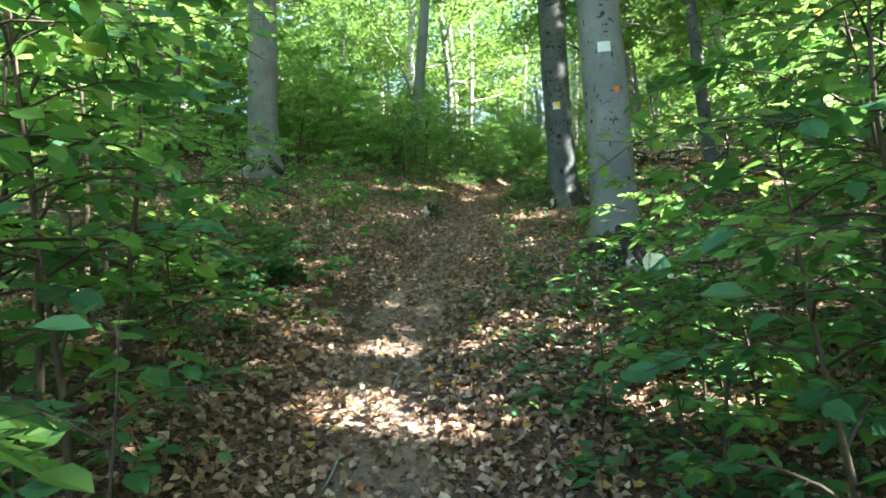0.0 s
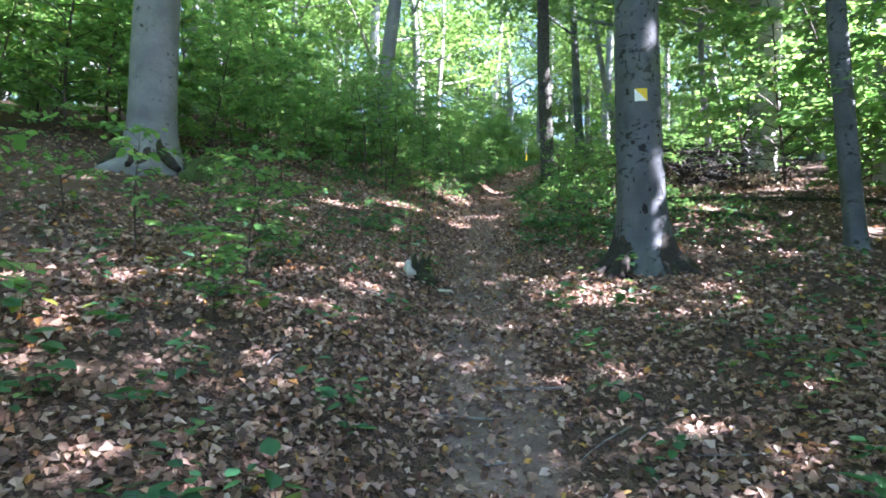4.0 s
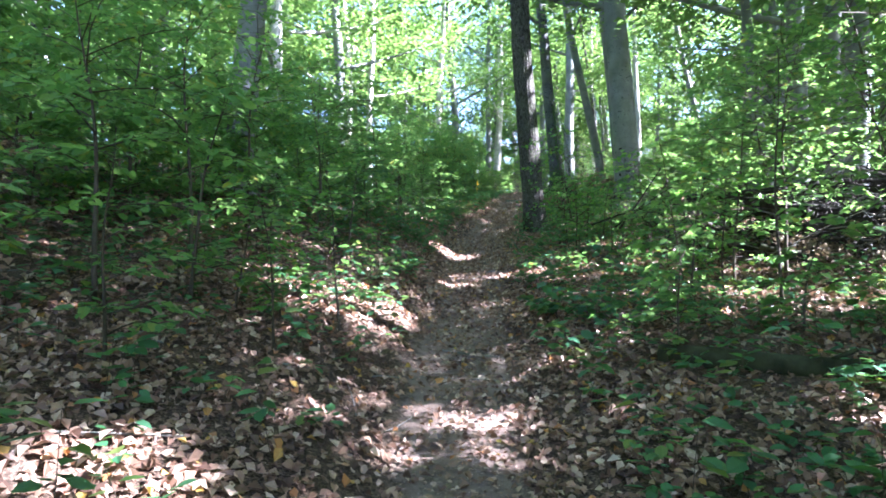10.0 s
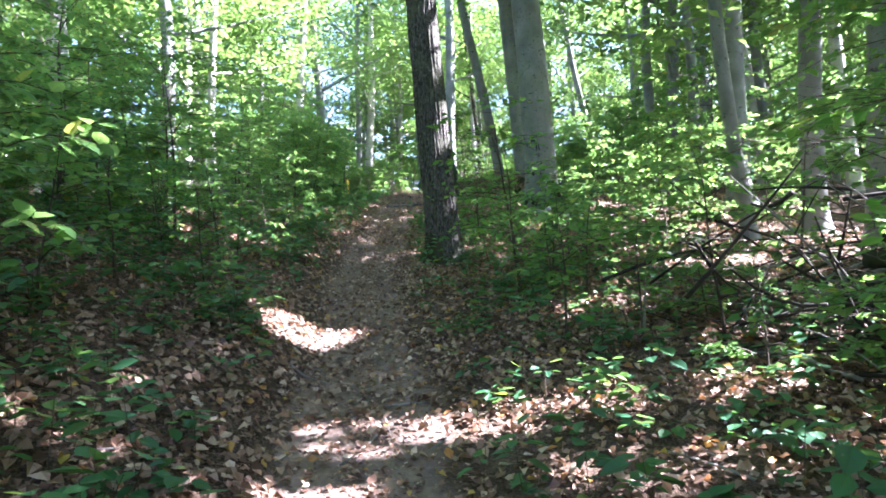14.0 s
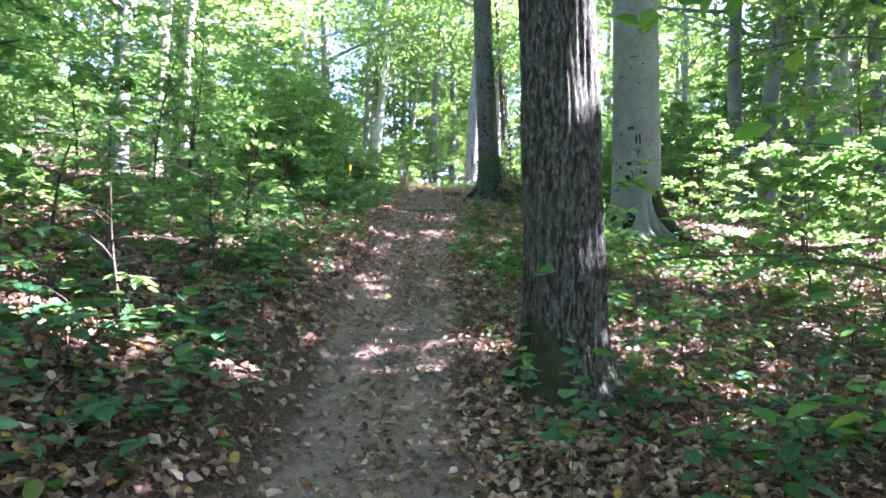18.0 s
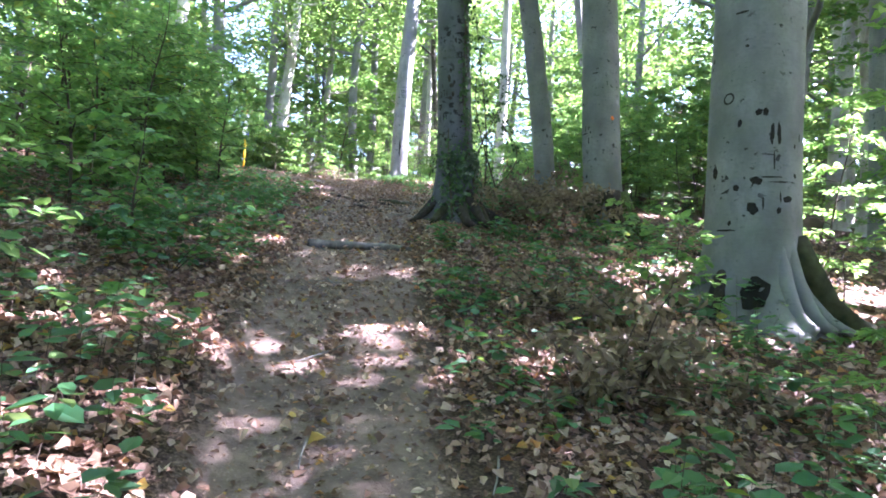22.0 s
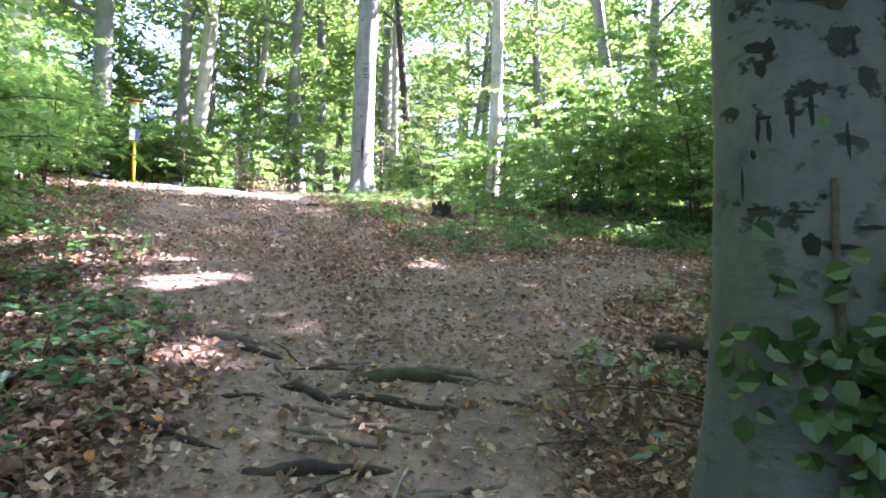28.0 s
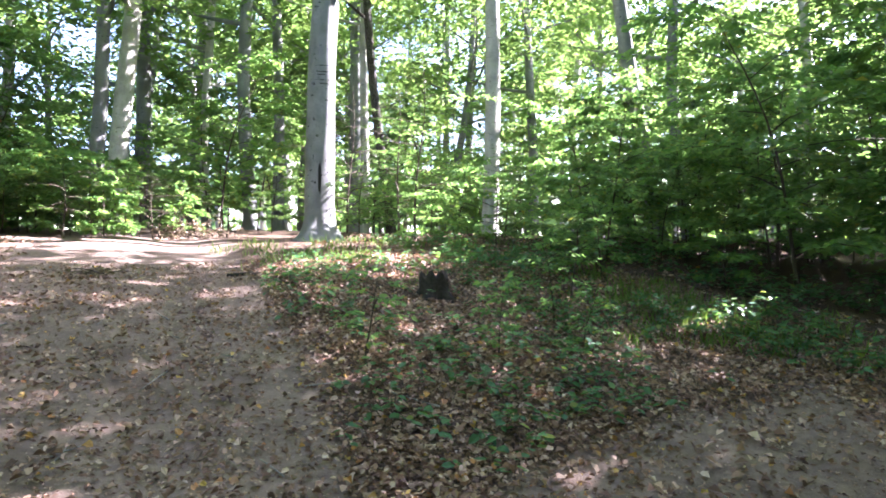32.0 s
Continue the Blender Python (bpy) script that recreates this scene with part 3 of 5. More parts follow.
near_tree("beech_tree", 9.3, 15.3, Trunk(0.17, 17, 0.4, 4, (-0.05, 0.02), 0.05, 5.0), BEECH, "slender grey beech in the undergrowth", seed=9, n_leaves=3000)
near_tree("beech_tree", 12.6, 17.4, Trunk(0.2, 17, 0.4, 4, (-0.2, 0.05), 0.05, 2.2), BEECH, "leaning grey beech in the undergrowth", seed=10, n_leaves=3000)
near_tree("young_tree", -4.6, 11.6, Trunk(0.075, 8, 0.4, 4, (0.05, 0.0), 0.10, 0.8), TWIG, "thin crooked young tree on the slope", segs=14, rings=40, first=3.2, n_leaves=1800, seed=12)
near_tree("beech_tree", -0.25, 22.0, Trunk(0.2, 19, 0.4, 4, (0.07, 0.02), 0.06, 4.1), BEECH, "straight grey beech above the bank", seed=13, n_leaves=4000)

# the oak beside the trail
t = Trunk(0.222, 20, 0.55, 5, (-0.035, 0.0), 0.03, 2.6, 0.010)
b = near_tree("oak_tree", 5.40, 25.37, t, OAK, "dark oak with deeply furrowed bark", segs=150, rings=170, seed=14)
look_at = facing(5.40, 25.37, 4.0, 22.0)
part("moss_crust", crust(t, look_at - 1.9, look_at - 0.1, 0.34, MOSS_WOOD), b, "green moss at the foot")

# the thick carved beech
t = Trunk(0.39, 21, 0.5, 5, (-0.02, 0.0), 0.03, 0.9)
b = near_tree("beech_tree", 10.35, 30.65, t, BEECH, "thick smooth beech with carved black letters", seed=15)
look_at = facing(10.35, 30.65, 4.6, 26.2)
scars(t, b, (look_at, 1.0), 16, rng, 0.7, 2.9, 1.2)
for dx in (0.22, 0.36):
    part("bark_scar", t.patch("bark_scar", look_at + dx, 1.52, 0.035, 0.17, SCAR_AND_HOLLOW), b, "long black carved stroke")
s = np.linspace(0, 1, 7)
for dx, dz, w, h, shape in ((-0.73, 1.85, 0.12, 0.10, "ring"), (-0.05, 1.7, 0.05, 0.06, "oval"), (0.08, 1.7, 0.05, 0.06, "oval"), (-1.1, 1.23, 0.08, 0.10, "oval"), (-0.07, 1.13, 0.09, 0.07, "oval"), (-0.13, 0.9, 0.09, 0.10, "oval"), (0.45, 1.12, 0.24, 0.014, "oval"), (0.2, 1.16, 0.2, 0.012, "oval"), (0.55, 0.98, 0.08, 0.06, "oval")):
    part("carved_mark", t.patch("carved_mark", look_at + dx, dz, w, h, SCAR_AND_HOLLOW, shape), b, "old carving grown black")
# flat black patch: the shade inside the hollow is painted, no recess is cut
part("hollow", t.patch("hollow", look_at - 0.05, 0.2, 0.2, 0.28, SCAR_AND_HOLLOW), b, "flat black patch for the shade in a hollow at the foot")
for i, (a, rise, reach, thick_end, bark) in enumerate(((0.42, 0.7, 0.42, 0.10, BEECH), (0.68, 0.75, 0.45, 0.075, BEECH), (1.15, 0.65, 0.6, 0.13, MOSS_WOOD), (-0.75, 0.4, 0.4, 0.1, DARK_WOOD), (0.95, 0.5, 0.5, 0.06, BEECH))):
    a += look_at
    p = np.stack([np.cos(a + 0.15 * s) * (0.3 + reach * s), np.sin(a + 0.15 * s) * (0.3 + reach * s), rise * (1 - s) ** 2.0 - 0.08 * s], 1)
    part("root", mesh_of("root", *tube(p, thick_end * (1 - 0.45 * s), 11, 40 + i, 0.3), bark), b, "grey buttress root" if bark == BEECH else "mossy buttress root")

# the group of three at the crest
t = Trunk(0.212, 20, 1.0, 5, (-0.06, 0.025), 0.02, 3.3, foot=2.3)
crest_beech, crest_trunk = near_tree("beech_tree", 9.46, 34.12, t, BEECH_SCARRED_SHADED, "grey beech wrapped in ivy at its foot", seed=16), t
look_at = facing(10.12, 34.62, 6.6, 31.0)
scars(t, crest_beech, (look_at, 1.1), 26, rng, 0.9, 3.2, 0.8)
for dx, dz, w, h in ((-0.1, 1.75, 0.04, 0.09), (0.05, 1.66, 0.05, 0.06), (0.12, 1.55, 0.03, 0.08), (-0.05, 1.5, 0.04, 0.05), (0.0, 1.85, 0.03, 0.06), (0.2, 1.7, 0.03, 0.05)):
    part("bark_scar", t.patch("bark_scar", look_at + dx, dz, w, h, DARK_WOOD), crest_beech, "patch of rough brown bark")
view = facing(9.46, 34.12, 7.7, 33.3)
for dx, dz, w, h in ((-0.62, 1.62, 0.012, 0.07), (-0.56, 1.6, 0.012, 0.08), (-0.5, 1.62, 0.05, 0.014), (-0.3, 1.58, 0.04, 0.015), (-0.28, 1.53, 0.015, 0.07), (-0.1, 1.6, 0.05, 0.016), (-0.06, 1.55, 0.014, 0.07), (0.1, 1.56, 0.014, 0.1),
                     (-0.42, 1.42, 0.06, 0.03), (-0.38, 1.37, 0.03, 0.05), (-0.3, 1.41, 0.03, 0.06), (-0.42, 1.24, 0.014, 0.08), (-0.36, 1.26, 0.035, 0.012), (-0.32, 1.23, 0.013, 0.07), (-0.12, 1.25, 0.013, 0.1), (0.05, 1.27, 0.012, 0.11),
                     (-0.6, 1.12, 0.012, 0.09), (-0.45, 1.06, 0.06, 0.012), (-0.43, 1.02, 0.012, 0.06), (-0.05, 1.05, 0.05, 0.012), (0.0, 0.98, 0.04, 0.07), (0.2, 1.02, 0.012, 0.08), (0.35, 1.2, 0.012, 0.09)):
    part("carved_mark", t.patch("carved_mark", view + dx, dz, w * 0.8, h * 0.8, SCAR_AND_HOLLOW), crest_beech, "old carving grown black")
root_ring(crest_beech, view, 1.7, 11, 0.13, 0.55, 0.38, 0.075, rng)
near_tree("beech_tree", 11.55, 34.8, Trunk(0.16, 17, 0.8, 4, (-0.13, 0.03), 0.09, 1.1), BEECH, "slim leaning beech with a curved foot", seed=17, n_leaves=3500)
t = Trunk(0.28, 21, 0.5, 5, (-0.06, 0.02), 0.03, 5.2)
b = near_tree("beech_tree", 12.0, 34.05, t, BEECH, "smooth grey beech with mossy roots", seed=18)
look_at = facing(12.0, 34.05, 6.0, 30.0)
part("painted_dot", t.patch("painted_dot", look_at + 0.75, 1.66, 0.05, 0.06, ORANGE_PAINT), b, "faded orange painted dot")
scars(t, b, (look_at, 1.0), 9, rng, 0.8, 2.8, 1.0)
for i, a in enumerate((look_at - 0.3, look_at + 0.6, look_at + 1.3)):
    p = np.stack([np.cos(a) * (0.22 + 0.5 * s), np.sin(a) * (0.22 + 0.5 * s), 0.55 * (1 - s) ** 1.5 - 0.08 * s], 1)
    part("root", mesh_of("root", *tube(p, 0.13 * (1 - 0.5 * s), 9, 60 + i, 0.25), (MOSS_WOOD, DARK_WOOD, MOSS)[i]), b, "mossy root")

# the tall beech on the plateau and those round it
t = Trunk(0.31, 22, 0.75, 6, (0.03, 0.0), 0.04, 2.9)
b = near_tree("beech_tree", 16.25, 49.1, t, BEECH, "tall straight beech with dark rings and a scar", seed=19)
look_at = facing(16.25, 49.1, 10.0, 37.0)
for z in (3.22, 3.3, 3.41, 3.47, 3.6):
    part("bark_scar", t.patch("bark_scar", look_at + 0.15 * math.sin(z * 40), z, 0.3 + 0.1 * math.sin(z * 90), 0.022, SCAR_AND_HOLLOW), b, "dark cross ring")
part("bark_scar", t.patch("bark_scar", look_at, 1.25, 0.06, 0.75, SCAR_AND_HOLLOW), b, "long black seam")
scars(t, b, (look_at, 1.0), 10, rng, 0.3, 1.8, 1.1)
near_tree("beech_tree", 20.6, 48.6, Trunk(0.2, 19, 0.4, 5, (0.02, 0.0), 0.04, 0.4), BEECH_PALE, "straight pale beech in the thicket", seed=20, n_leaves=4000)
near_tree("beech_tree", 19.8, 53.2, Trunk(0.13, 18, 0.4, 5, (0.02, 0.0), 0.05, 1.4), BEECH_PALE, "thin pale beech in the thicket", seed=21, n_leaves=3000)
near_tree("beech_tree", 20.5, 52.8, Trunk(0.14, 18, 0.4, 5, (-0.12, 0.0), 0.05, 2.4), OAK, "thin leaning brown trunk", seed=22, n_leaves=2000)
# the sun on this trunk is put into its colour by the paler bark
near_tree("beech_tree", 13.9, 57.2, Trunk(0.27, 21, 0.4, 5, (0.05, 0.0), 0.06, 3.4), BEECH_PALE, "beech beyond the plateau with its sunlit paleness in the bark colour", seed=23, n_leaves=4000)
near_tree("beech_tree", 13.4, 58.0, Trunk(0.22, 21, 0.4, 5, (0.03, 0.0), 0.06, 5.4), BEECH, "grey beech close beside a paler one", seed=24, n_leaves=3000)
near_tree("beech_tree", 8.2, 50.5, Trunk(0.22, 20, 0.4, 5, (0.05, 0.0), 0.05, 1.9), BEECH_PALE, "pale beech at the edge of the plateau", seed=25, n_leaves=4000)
near_tree("beech_tree", 24.6, 46.5, Trunk(0.2, 18, 0.4, 5, (-0.22, 0.0), 0.06, 2.0), BEECH, "leaning beech in the thicket", seed=26, n_leaves=3500)

# the forest around
rng = np.random.default_rng(5)
kinds = [forest_tree(40 + i, 0.13 + 0.03 * i, 15 + i, 3.6 + 0.8 * (i % 4), 4200, 0.26, 9, ((i % 3 - 1) * 0.03, 0.02), (BEECH, BEECH_PALE, BEECH)[i % 3]) for i in range(6)]
far_kinds = [forest_tree(60 + i, 0.16 + 0.05 * i, 19 + i, 3.2 + 1.0 * i, 3500, 0.58, 6, (0.01, 0.0), (BEECH, BEECH_PALE)[i % 2]) for i in range(4)]
spots = [(x, y) for x, y, _ in NEAR_TREES]


def free(x, y, gap):
    return all((x - a) ** 2 + (y - b) ** 2 > gap * gap for a, b in spots)


# where the sun reaches the ground through gaps in the canopy: x, y, radius
SUNNY = ((-0.06, 2.93, 0.14), (-0.19, 4.05, 0.15), (1.3, 3.2, 0.25), (1.75, 10.5, 0.2), (0.1, 15.1, 0.25), (-1.0, 14.2, 0.35), (1.05, 18.05, 0.5), (1.0, 15.05, 0.1), (2.5, 20.2, 0.2), (2.9, 20.6, 0.2), (3.6, 20.4, 0.35), (4.5, 20.1, 0.35),
         (2.85, 22.5, 0.36), (2.3, 26.0, 0.45), (1.85, 29.2, 0.45), (3.6, 25.8, 0.2), (2.75, 25.5, 0.35), (7.1, 31.05, 0.28), (8.95, 38.6, 0.3), (8.7, 39.6, 0.35), (8.5, 41.0, 0.35), (11.3, 38.8, 0.22), (19.3, 39.2, 0.5), (17.3, 41.0, 0.3),
         (12.9, 49.8, 1.3), (14.4, 50.8, 1.5), (10.4, 49.6, 0.7), (16.5, 48.6, 0.6), (8.2, 17.6, 0.5), (7.2, 19.0, 0.35), (7.5, 13.2, 0.7), (8.8, 12.6, 0.6), (9.6, 14.0, 0.6))
# where it falls on undergrowth: x, y, radius, height above the ground
SUNLIT = ((7.6, 12.3, 1.1, 3.0), (8.2, 14.2, 1.1, 3.0), (8.9, 16.5, 1.1, 3.0), (9.3, 18.8, 1.1, 3.0), (10.6, 13.0, 1.2, 3.4), (11.4, 16.0, 1.2, 3.4), (12.2, 19.6, 1.2, 3.4), (14.0, 14.5, 1.3, 3.4), (15.5, 17.5, 1.3, 3.4), (9.6, 20.9, 1.0, 3.0),
          (5.8, 17.8, 0.5, 1.2), (6.9, 18.7, 0.7, 0.6), (5.3, 19.2, 0.4, 1.2), (12.0, 23.0, 1.2, 2.6), (14.0, 26.0, 1.3, 2.6), (16.0, 23.0, 1.3, 3.0), (11.0, 27.5, 1.0, 1.6), (13.5, 30.5, 1.2, 2.0), (16.0, 29.0, 1.4, 2.6),
          (-1.1, 1.6, 0.6, 2.2), (-1.6, 2.7, 0.8, 2.3), (-2.3, 4.6, 0.9, 2.4), (-2.9, 5.8, 0.6, 2.2), (1.95, 2.5, 0.4, 2.0), (2.6, 3.3, 0.5, 2.0), (17.5, 44.5, 1.0, 2.2), (19.5, 47.5, 1.3, 2.6), (22.0, 47.0, 1.3, 2.6), (2.0, 36.0, 1.2, 2.2), (3.5, 40.0, 1.3, 2.2))


def glade(x, y):
    """Whether (x, y) lies in the clearing beside the lower trail, which only low growth fills."""
    return 12.5 < x < 30 and 5 < y < 20


def scatter_trees(kinds, count, box, gap, clear, reach, rng):
    made, tries, used = 0, 0, [False] * len(kinds)
    while made < count and tries < 20000:
        tries += 1
        x, y = rng.uniform(box[0], box[2]), rng.uniform(box[1], box[3])
        side = abs(trail_place([x], [y])[3][0])
        if y > 54:
            side = max(side, math.hypot(x - 13, y - 46))
        if not clear < side < reach or not free(x, y, gap) or (14 < x < 27 and 38 < y < 53) or (12 < x < 17.5 and 29.5 < y < 37) or glade(x, y):
            continue
        spots.append((x, y))
        k = int(rng.integers(len(kinds)))
        s = rng.uniform(0.85, 1.2)
        m = pose(x, y, height(x, y) - 0.05, rng.normal(0, 1.5), rng.normal(0, 1.5), rng.uniform(0, 360)) @ Matrix.Diagonal((s, s, s, 1))
        if used[k]:
            copy_thing(kinds[k], m @ Matrix.Diagonal([1 / c for c in kinds[k].scale] + [1]))
        else:
            kinds[k].matrix_basis, used[k] = m, True
        made += 1


# the first four stands are added sunward, to shade plateau, track, trail and thicket
scatter_trees(kinds, 14, (15, 23, 34, 37), 2.6, 7.5, 40, rng)
scatter_trees(kinds, 9, (17, 31, 30, 39.5), 2.2, 6.0, 40, rng)
scatter_trees(kinds, 7, (7, 6, 17, 14), 2.2, 5.0, 40, rng)
scatter_trees(kinds, 16, (25, 27, 46, 44), 2.6, 9.0, 60, rng)
scatter_trees(kinds, 24, (14, 55, 52, 82), 2.4, 10.5, 60, rng)
# a dense belt added on the right to keep the sun off the trail
scatter_trees(kinds, 33, (5, -24, 34, 36), 2.7, 6.3, 16, rng)
scatter_trees(kinds, 24, (-6, 55, 44, 74), 2.6, 10.5, 32, rng)
scatter_trees(kinds, 14, (25, 40, 42, 64), 2.4, 10.0, 45, rng)
scatter_trees(kinds, 12, (-20, 12, -5, 36), 2.4, 6.5, 20, rng)
scatter_trees(kinds, 10, (-16, 28, 1, 50), 2.4, 6.5, 20, rng)
scatter_trees(kinds, 58, (-30, -16, 48, 84), 3.4, 8.5, 30, rng)
scatter_trees(far_kinds, 130, (-75, -40, 95, 150), 4.0, 26, 90, rng)
# single added trees: they close the canopy sunward and shade trail and thicket
for k, x, y, turn in ((0, 11.2, 25.4, 30), (4, 9.9, 10.9, 60), (2, 11.4, 14.2, 200), (5, 11.8, 18.6, 120), (3, 9.4, 7.0, 20), (1, 11.0, 21.8, 75), (5, 13.2, 12.2, 140), (4, 13.6, 16.4, 10), (5, 14.2, 20.0, 250), (4, 12.4, 9.2, 330), (3, 19.9, 36.9, 80), (1, 22.9, 35.6, 150), (2, 26.9, 41.8, 260), (5, 25.2, 39.4, 310)):
    m = pose(x, y, height(x, y) - 0.05, 0, 0, turn)
    copy_thing(kinds[k], m @ Matrix.Diagonal([1 / c for c in kinds[k].scale] + [1]))
    spots.append((x, y))

# ---------- undergrowth ----------


def sapling(seed, h, n, size, material=None, fine=True, name="beech_sapling", label="beech sapling with layered green leaves", group="saplings of the undergrowth", spread=0.42, bare=0.12):
    """A young broadleaf: a bent stem bare below, arching twigs of uneven length, side shoots, and leaves set to both sides of them."""
    rng = np.random.default_rng(seed)
    z = np.linspace(0, 1, 12)
    lean, turn = rng.normal(0, 0.10, 2), rng.random() * 6.28
    stem = np.stack([(lean[0] * z ** 1.6 + 0.025 * np.sin(z * 7 + turn) * z) * h, (lean[1] * z ** 1.6 + 0.025 * np.cos(z * 6 + turn) * z) * h, z * h], 1)
    stem[0] = (0, 0, -0.05)
    pieces, at, along = [], [], []
    twigs = 9 + int(4 * h)
    reach = rng.uniform(0.45, 1.2, twigs)
    share = reach / reach.sum()
    for i in range(twigs):
        f = bare + (0.985 - bare) * (i + rng.random() * 0.9) / twigs
        g = (f - bare) / (1 - bare)
        p0 = np.array([np.interp(f, z, stem[:, k]) for k in range(3)])
        az, length = i * 2.4 + rng.normal(0, 0.6), h * spread * (0.35 + 0.75 * math.sin(math.pi * (0.18 + 0.72 * g))) * reach[i]
        rise = rng.uniform(0.15, 0.9)
        s = np.linspace(0, 1, 6)
        a = az + 0.35 * s * rng.normal()
        p = p0 + np.stack([np.cos(a) * s * length, np.sin(a) * s * length, length * (rise * s - (0.7 * rise + 0.12) * s * s)], 1)
        pieces.append(tube(p, (0.003 + 0.0028 * h) * (1.05 - s) * (1.1 - f) + 0.0015, 3, i))
        k = max(6, int(n * share[i]))
        shoots = int(min(7, 3 + length * 4))
        lines = [(p, length)]
        for j in range(shoots):
            u0 = 0.15 + 0.8 * (j + rng.random()) / shoots
            q0 = np.array([np.interp(u0, s, p[:, c]) for c in range(3)])
            b, ll = az + (-1) ** j * rng.uniform(0.55, 1.1), length * 0.5 * (1.15 - u0) * rng.uniform(0.6, 1.2)
            q = q0 + np.outer(np.linspace(0, 1, 3), [math.cos(b) * ll, math.sin(b) * ll, ll * rng.uniform(-0.1, 0.3)])
            if h < 3.4:
                pieces.append(tube(q, [0.0022, 0.0018, 0.0012], 3, j))
            lines.append((q, ll))
        weight = np.array([ll for _, ll in lines])
        pick = rng.choice(len(lines), k, p=weight / weight.sum())
        for w, (q, ll) in enumerate(lines):
            m = int((pick == w).sum())
            if not m:
                continue
            u = (0.12 if w else 0.3) + (0.9 if w else 0.72) * (np.arange(m) + rng.random(m)) / m
            sv = np.linspace(0, 1, len(q))
            c = np.stack([np.interp(u, sv, q[:, c]) for c in range(3)], 1)
            d = math.atan2(q[-1][1] - q[0][1], q[-1][0] - q[0][0]) + np.where(np.arange(m) % 2, 1, -1) * rng.uniform(0.35, 1.1, m)
            at.append(c + rng.normal(0, 0.010 + 0.004 * h, (m, 3)))
            along.append(np.stack([np.cos(d), np.sin(d), rng.normal(-0.18, 0.3, m)], 1))
    at, along = np.concatenate(at), np.concatenate(along)
    up = np.stack([rng.normal(0, 0.36, len(at)), rng.normal(0, 0.36, len(at)), np.ones(len(at))], 1)
    ln = size * (0.55 + 0.7 * rng.random(len(at)))
    top = thing(name, Matrix(), label, "sapling", group)
    part("stem", mesh_of("stem", *tube(stem, (0.005 + 0.0055 * h) * (1.08 - z), 6, seed), TWIG), top)
    tagged(part("branchwork", mesh_of("branchwork", *joined(pieces), TWIG), top), kind="stuff")
    part("foliage", mesh_of("foliage", *leaves(at, along, up, ln, ln * 0.66, rng, 0.25, fine), material or GREEN_BUSH, False), top)
    return top


def place(thing_made, x, y, s, turn, first):
    m = pose(x, y, height(x, y), 0, 0, turn) @ Matrix.Diagonal((s, s, s, 1))
    if first:
        thing_made.matrix_basis = m
        return thing_made
    return copy_thing(thing_made, m @ Matrix.Diagonal([1 / c for c in thing_made.scale] + [1]))


small = [sapling(100 + i, 0.9 + 0.15 * i, 260, 0.085, name="tree_seedling", label="knee-high to waist-high young tree with green leaves", group="young trees beside the trail") for i in range(4)]
tall = [sapling(120 + i, 2.6 + 0.35 * i, 1500, 0.105, fine=False, spread=0.42, bare=0.08) for i in range(5)]
thick = [sapling(140 + i, 4.2 + 0.5 * i, 2300, 0.17, fine=False, name="young_beech", label="bushy young beech in the undergrowth", group="young beeches of the undergrowth", spread=0.36, bare=0.1) for i in range(4)]
bush = [sapling(150 + i, 1.35 + 0.2 * i, 1900, 0.088, fine=False, name="bush", label="dense leafy green bush at the edge of the wood", group="bushes of the wood", spread=0.62, bare=0.05) for i in range(3)]
broad = [sapling(160 + i, 1.7 + 0.2 * i, 230, 0.105, GREEN_NEAR, name="broadleaf_shoot", label="slender shoot with large dark green leaves", group="broadleaf shoots beside the trail", spread=0.36) for i in range(3)]
leafy = [sapling(170 + i, 2.7 + 0.3 * i, 700, 0.088, GREEN_BUSH, name="leafy_sapling", label="tall thin sapling with drooping green leaves over the trail", group="tall leafy saplings beside the trail", spread=0.40, bare=0.38) for i in range(3)]
hazel = [sapling(180 + i, 1.9 + 0.3 * i, 210, 0.105, HAZEL, name="hazel_shoot", label="thin hazel shoot with round light green leaves", group="hazel shoots beside the trail", spread=0.42, bare=0.2) for i in range(3)]
used = set()


def put(kinds, k, x, y, s, turn):
    key = (id(kinds), k)
    ob = place(kinds[k], x, y, s, turn, key not in used)
    used.add(key)
    return ob


rng = np.random.default_rng(21)
# close to the trail, where the camera brushes past
for k, x, y, s in ((0, -0.78, 0.85, 1.1), (0, 1.05, 2.3, 1.1), (1, 1.5, 2.9, 1.2), (2, 1.9, 2.1, 1.2), (3, 1.35, 3.6, 0.8), (1, -1.75, 2.6, 1.3), (2, -1.25, 3.3, 0.8), (3, -2.2, 3.6, 1.2), (0, -1.6, 4.6, 0.8),
                   (1, 2.5, 13.4, 0.7), (2, 3.1, 14.0, 0.8), (0, 3.1, 16.4, 0.9), (3, 3.9, 17.5, 0.9), (1, 4.1, 16.5, 0.9), (2, 0.3, 17.3, 0.8), (0, 0.4, 19.2, 1.0), (3, 1.2, 19.9, 0.9), (1, 1.3, 21.4, 0.9),
                   (2, 4.5, 21.2, 0.9), (0, 5.3, 22.6, 1.1), (1, 6.2, 23.6, 1.0), (3, 2.4, 24.0, 0.9), (2, 3.1, 25.8, 0.8), (0, 3.6, 27.0, 0.9), (3, 4.0, 29.0, 1.1), 
                   (0, 7.0, 27.2, 0.7), (2, 12.8, 41.5, 0.75), (0, 14.0, 41.2, 0.8), (3, 15.5, 41.9, 0.8), (1, 14.9, 41.0, 0.6), (2, 16.6, 42.6, 1.0)):
    put(small, k, x, y, s, rng.uniform(0, 360))
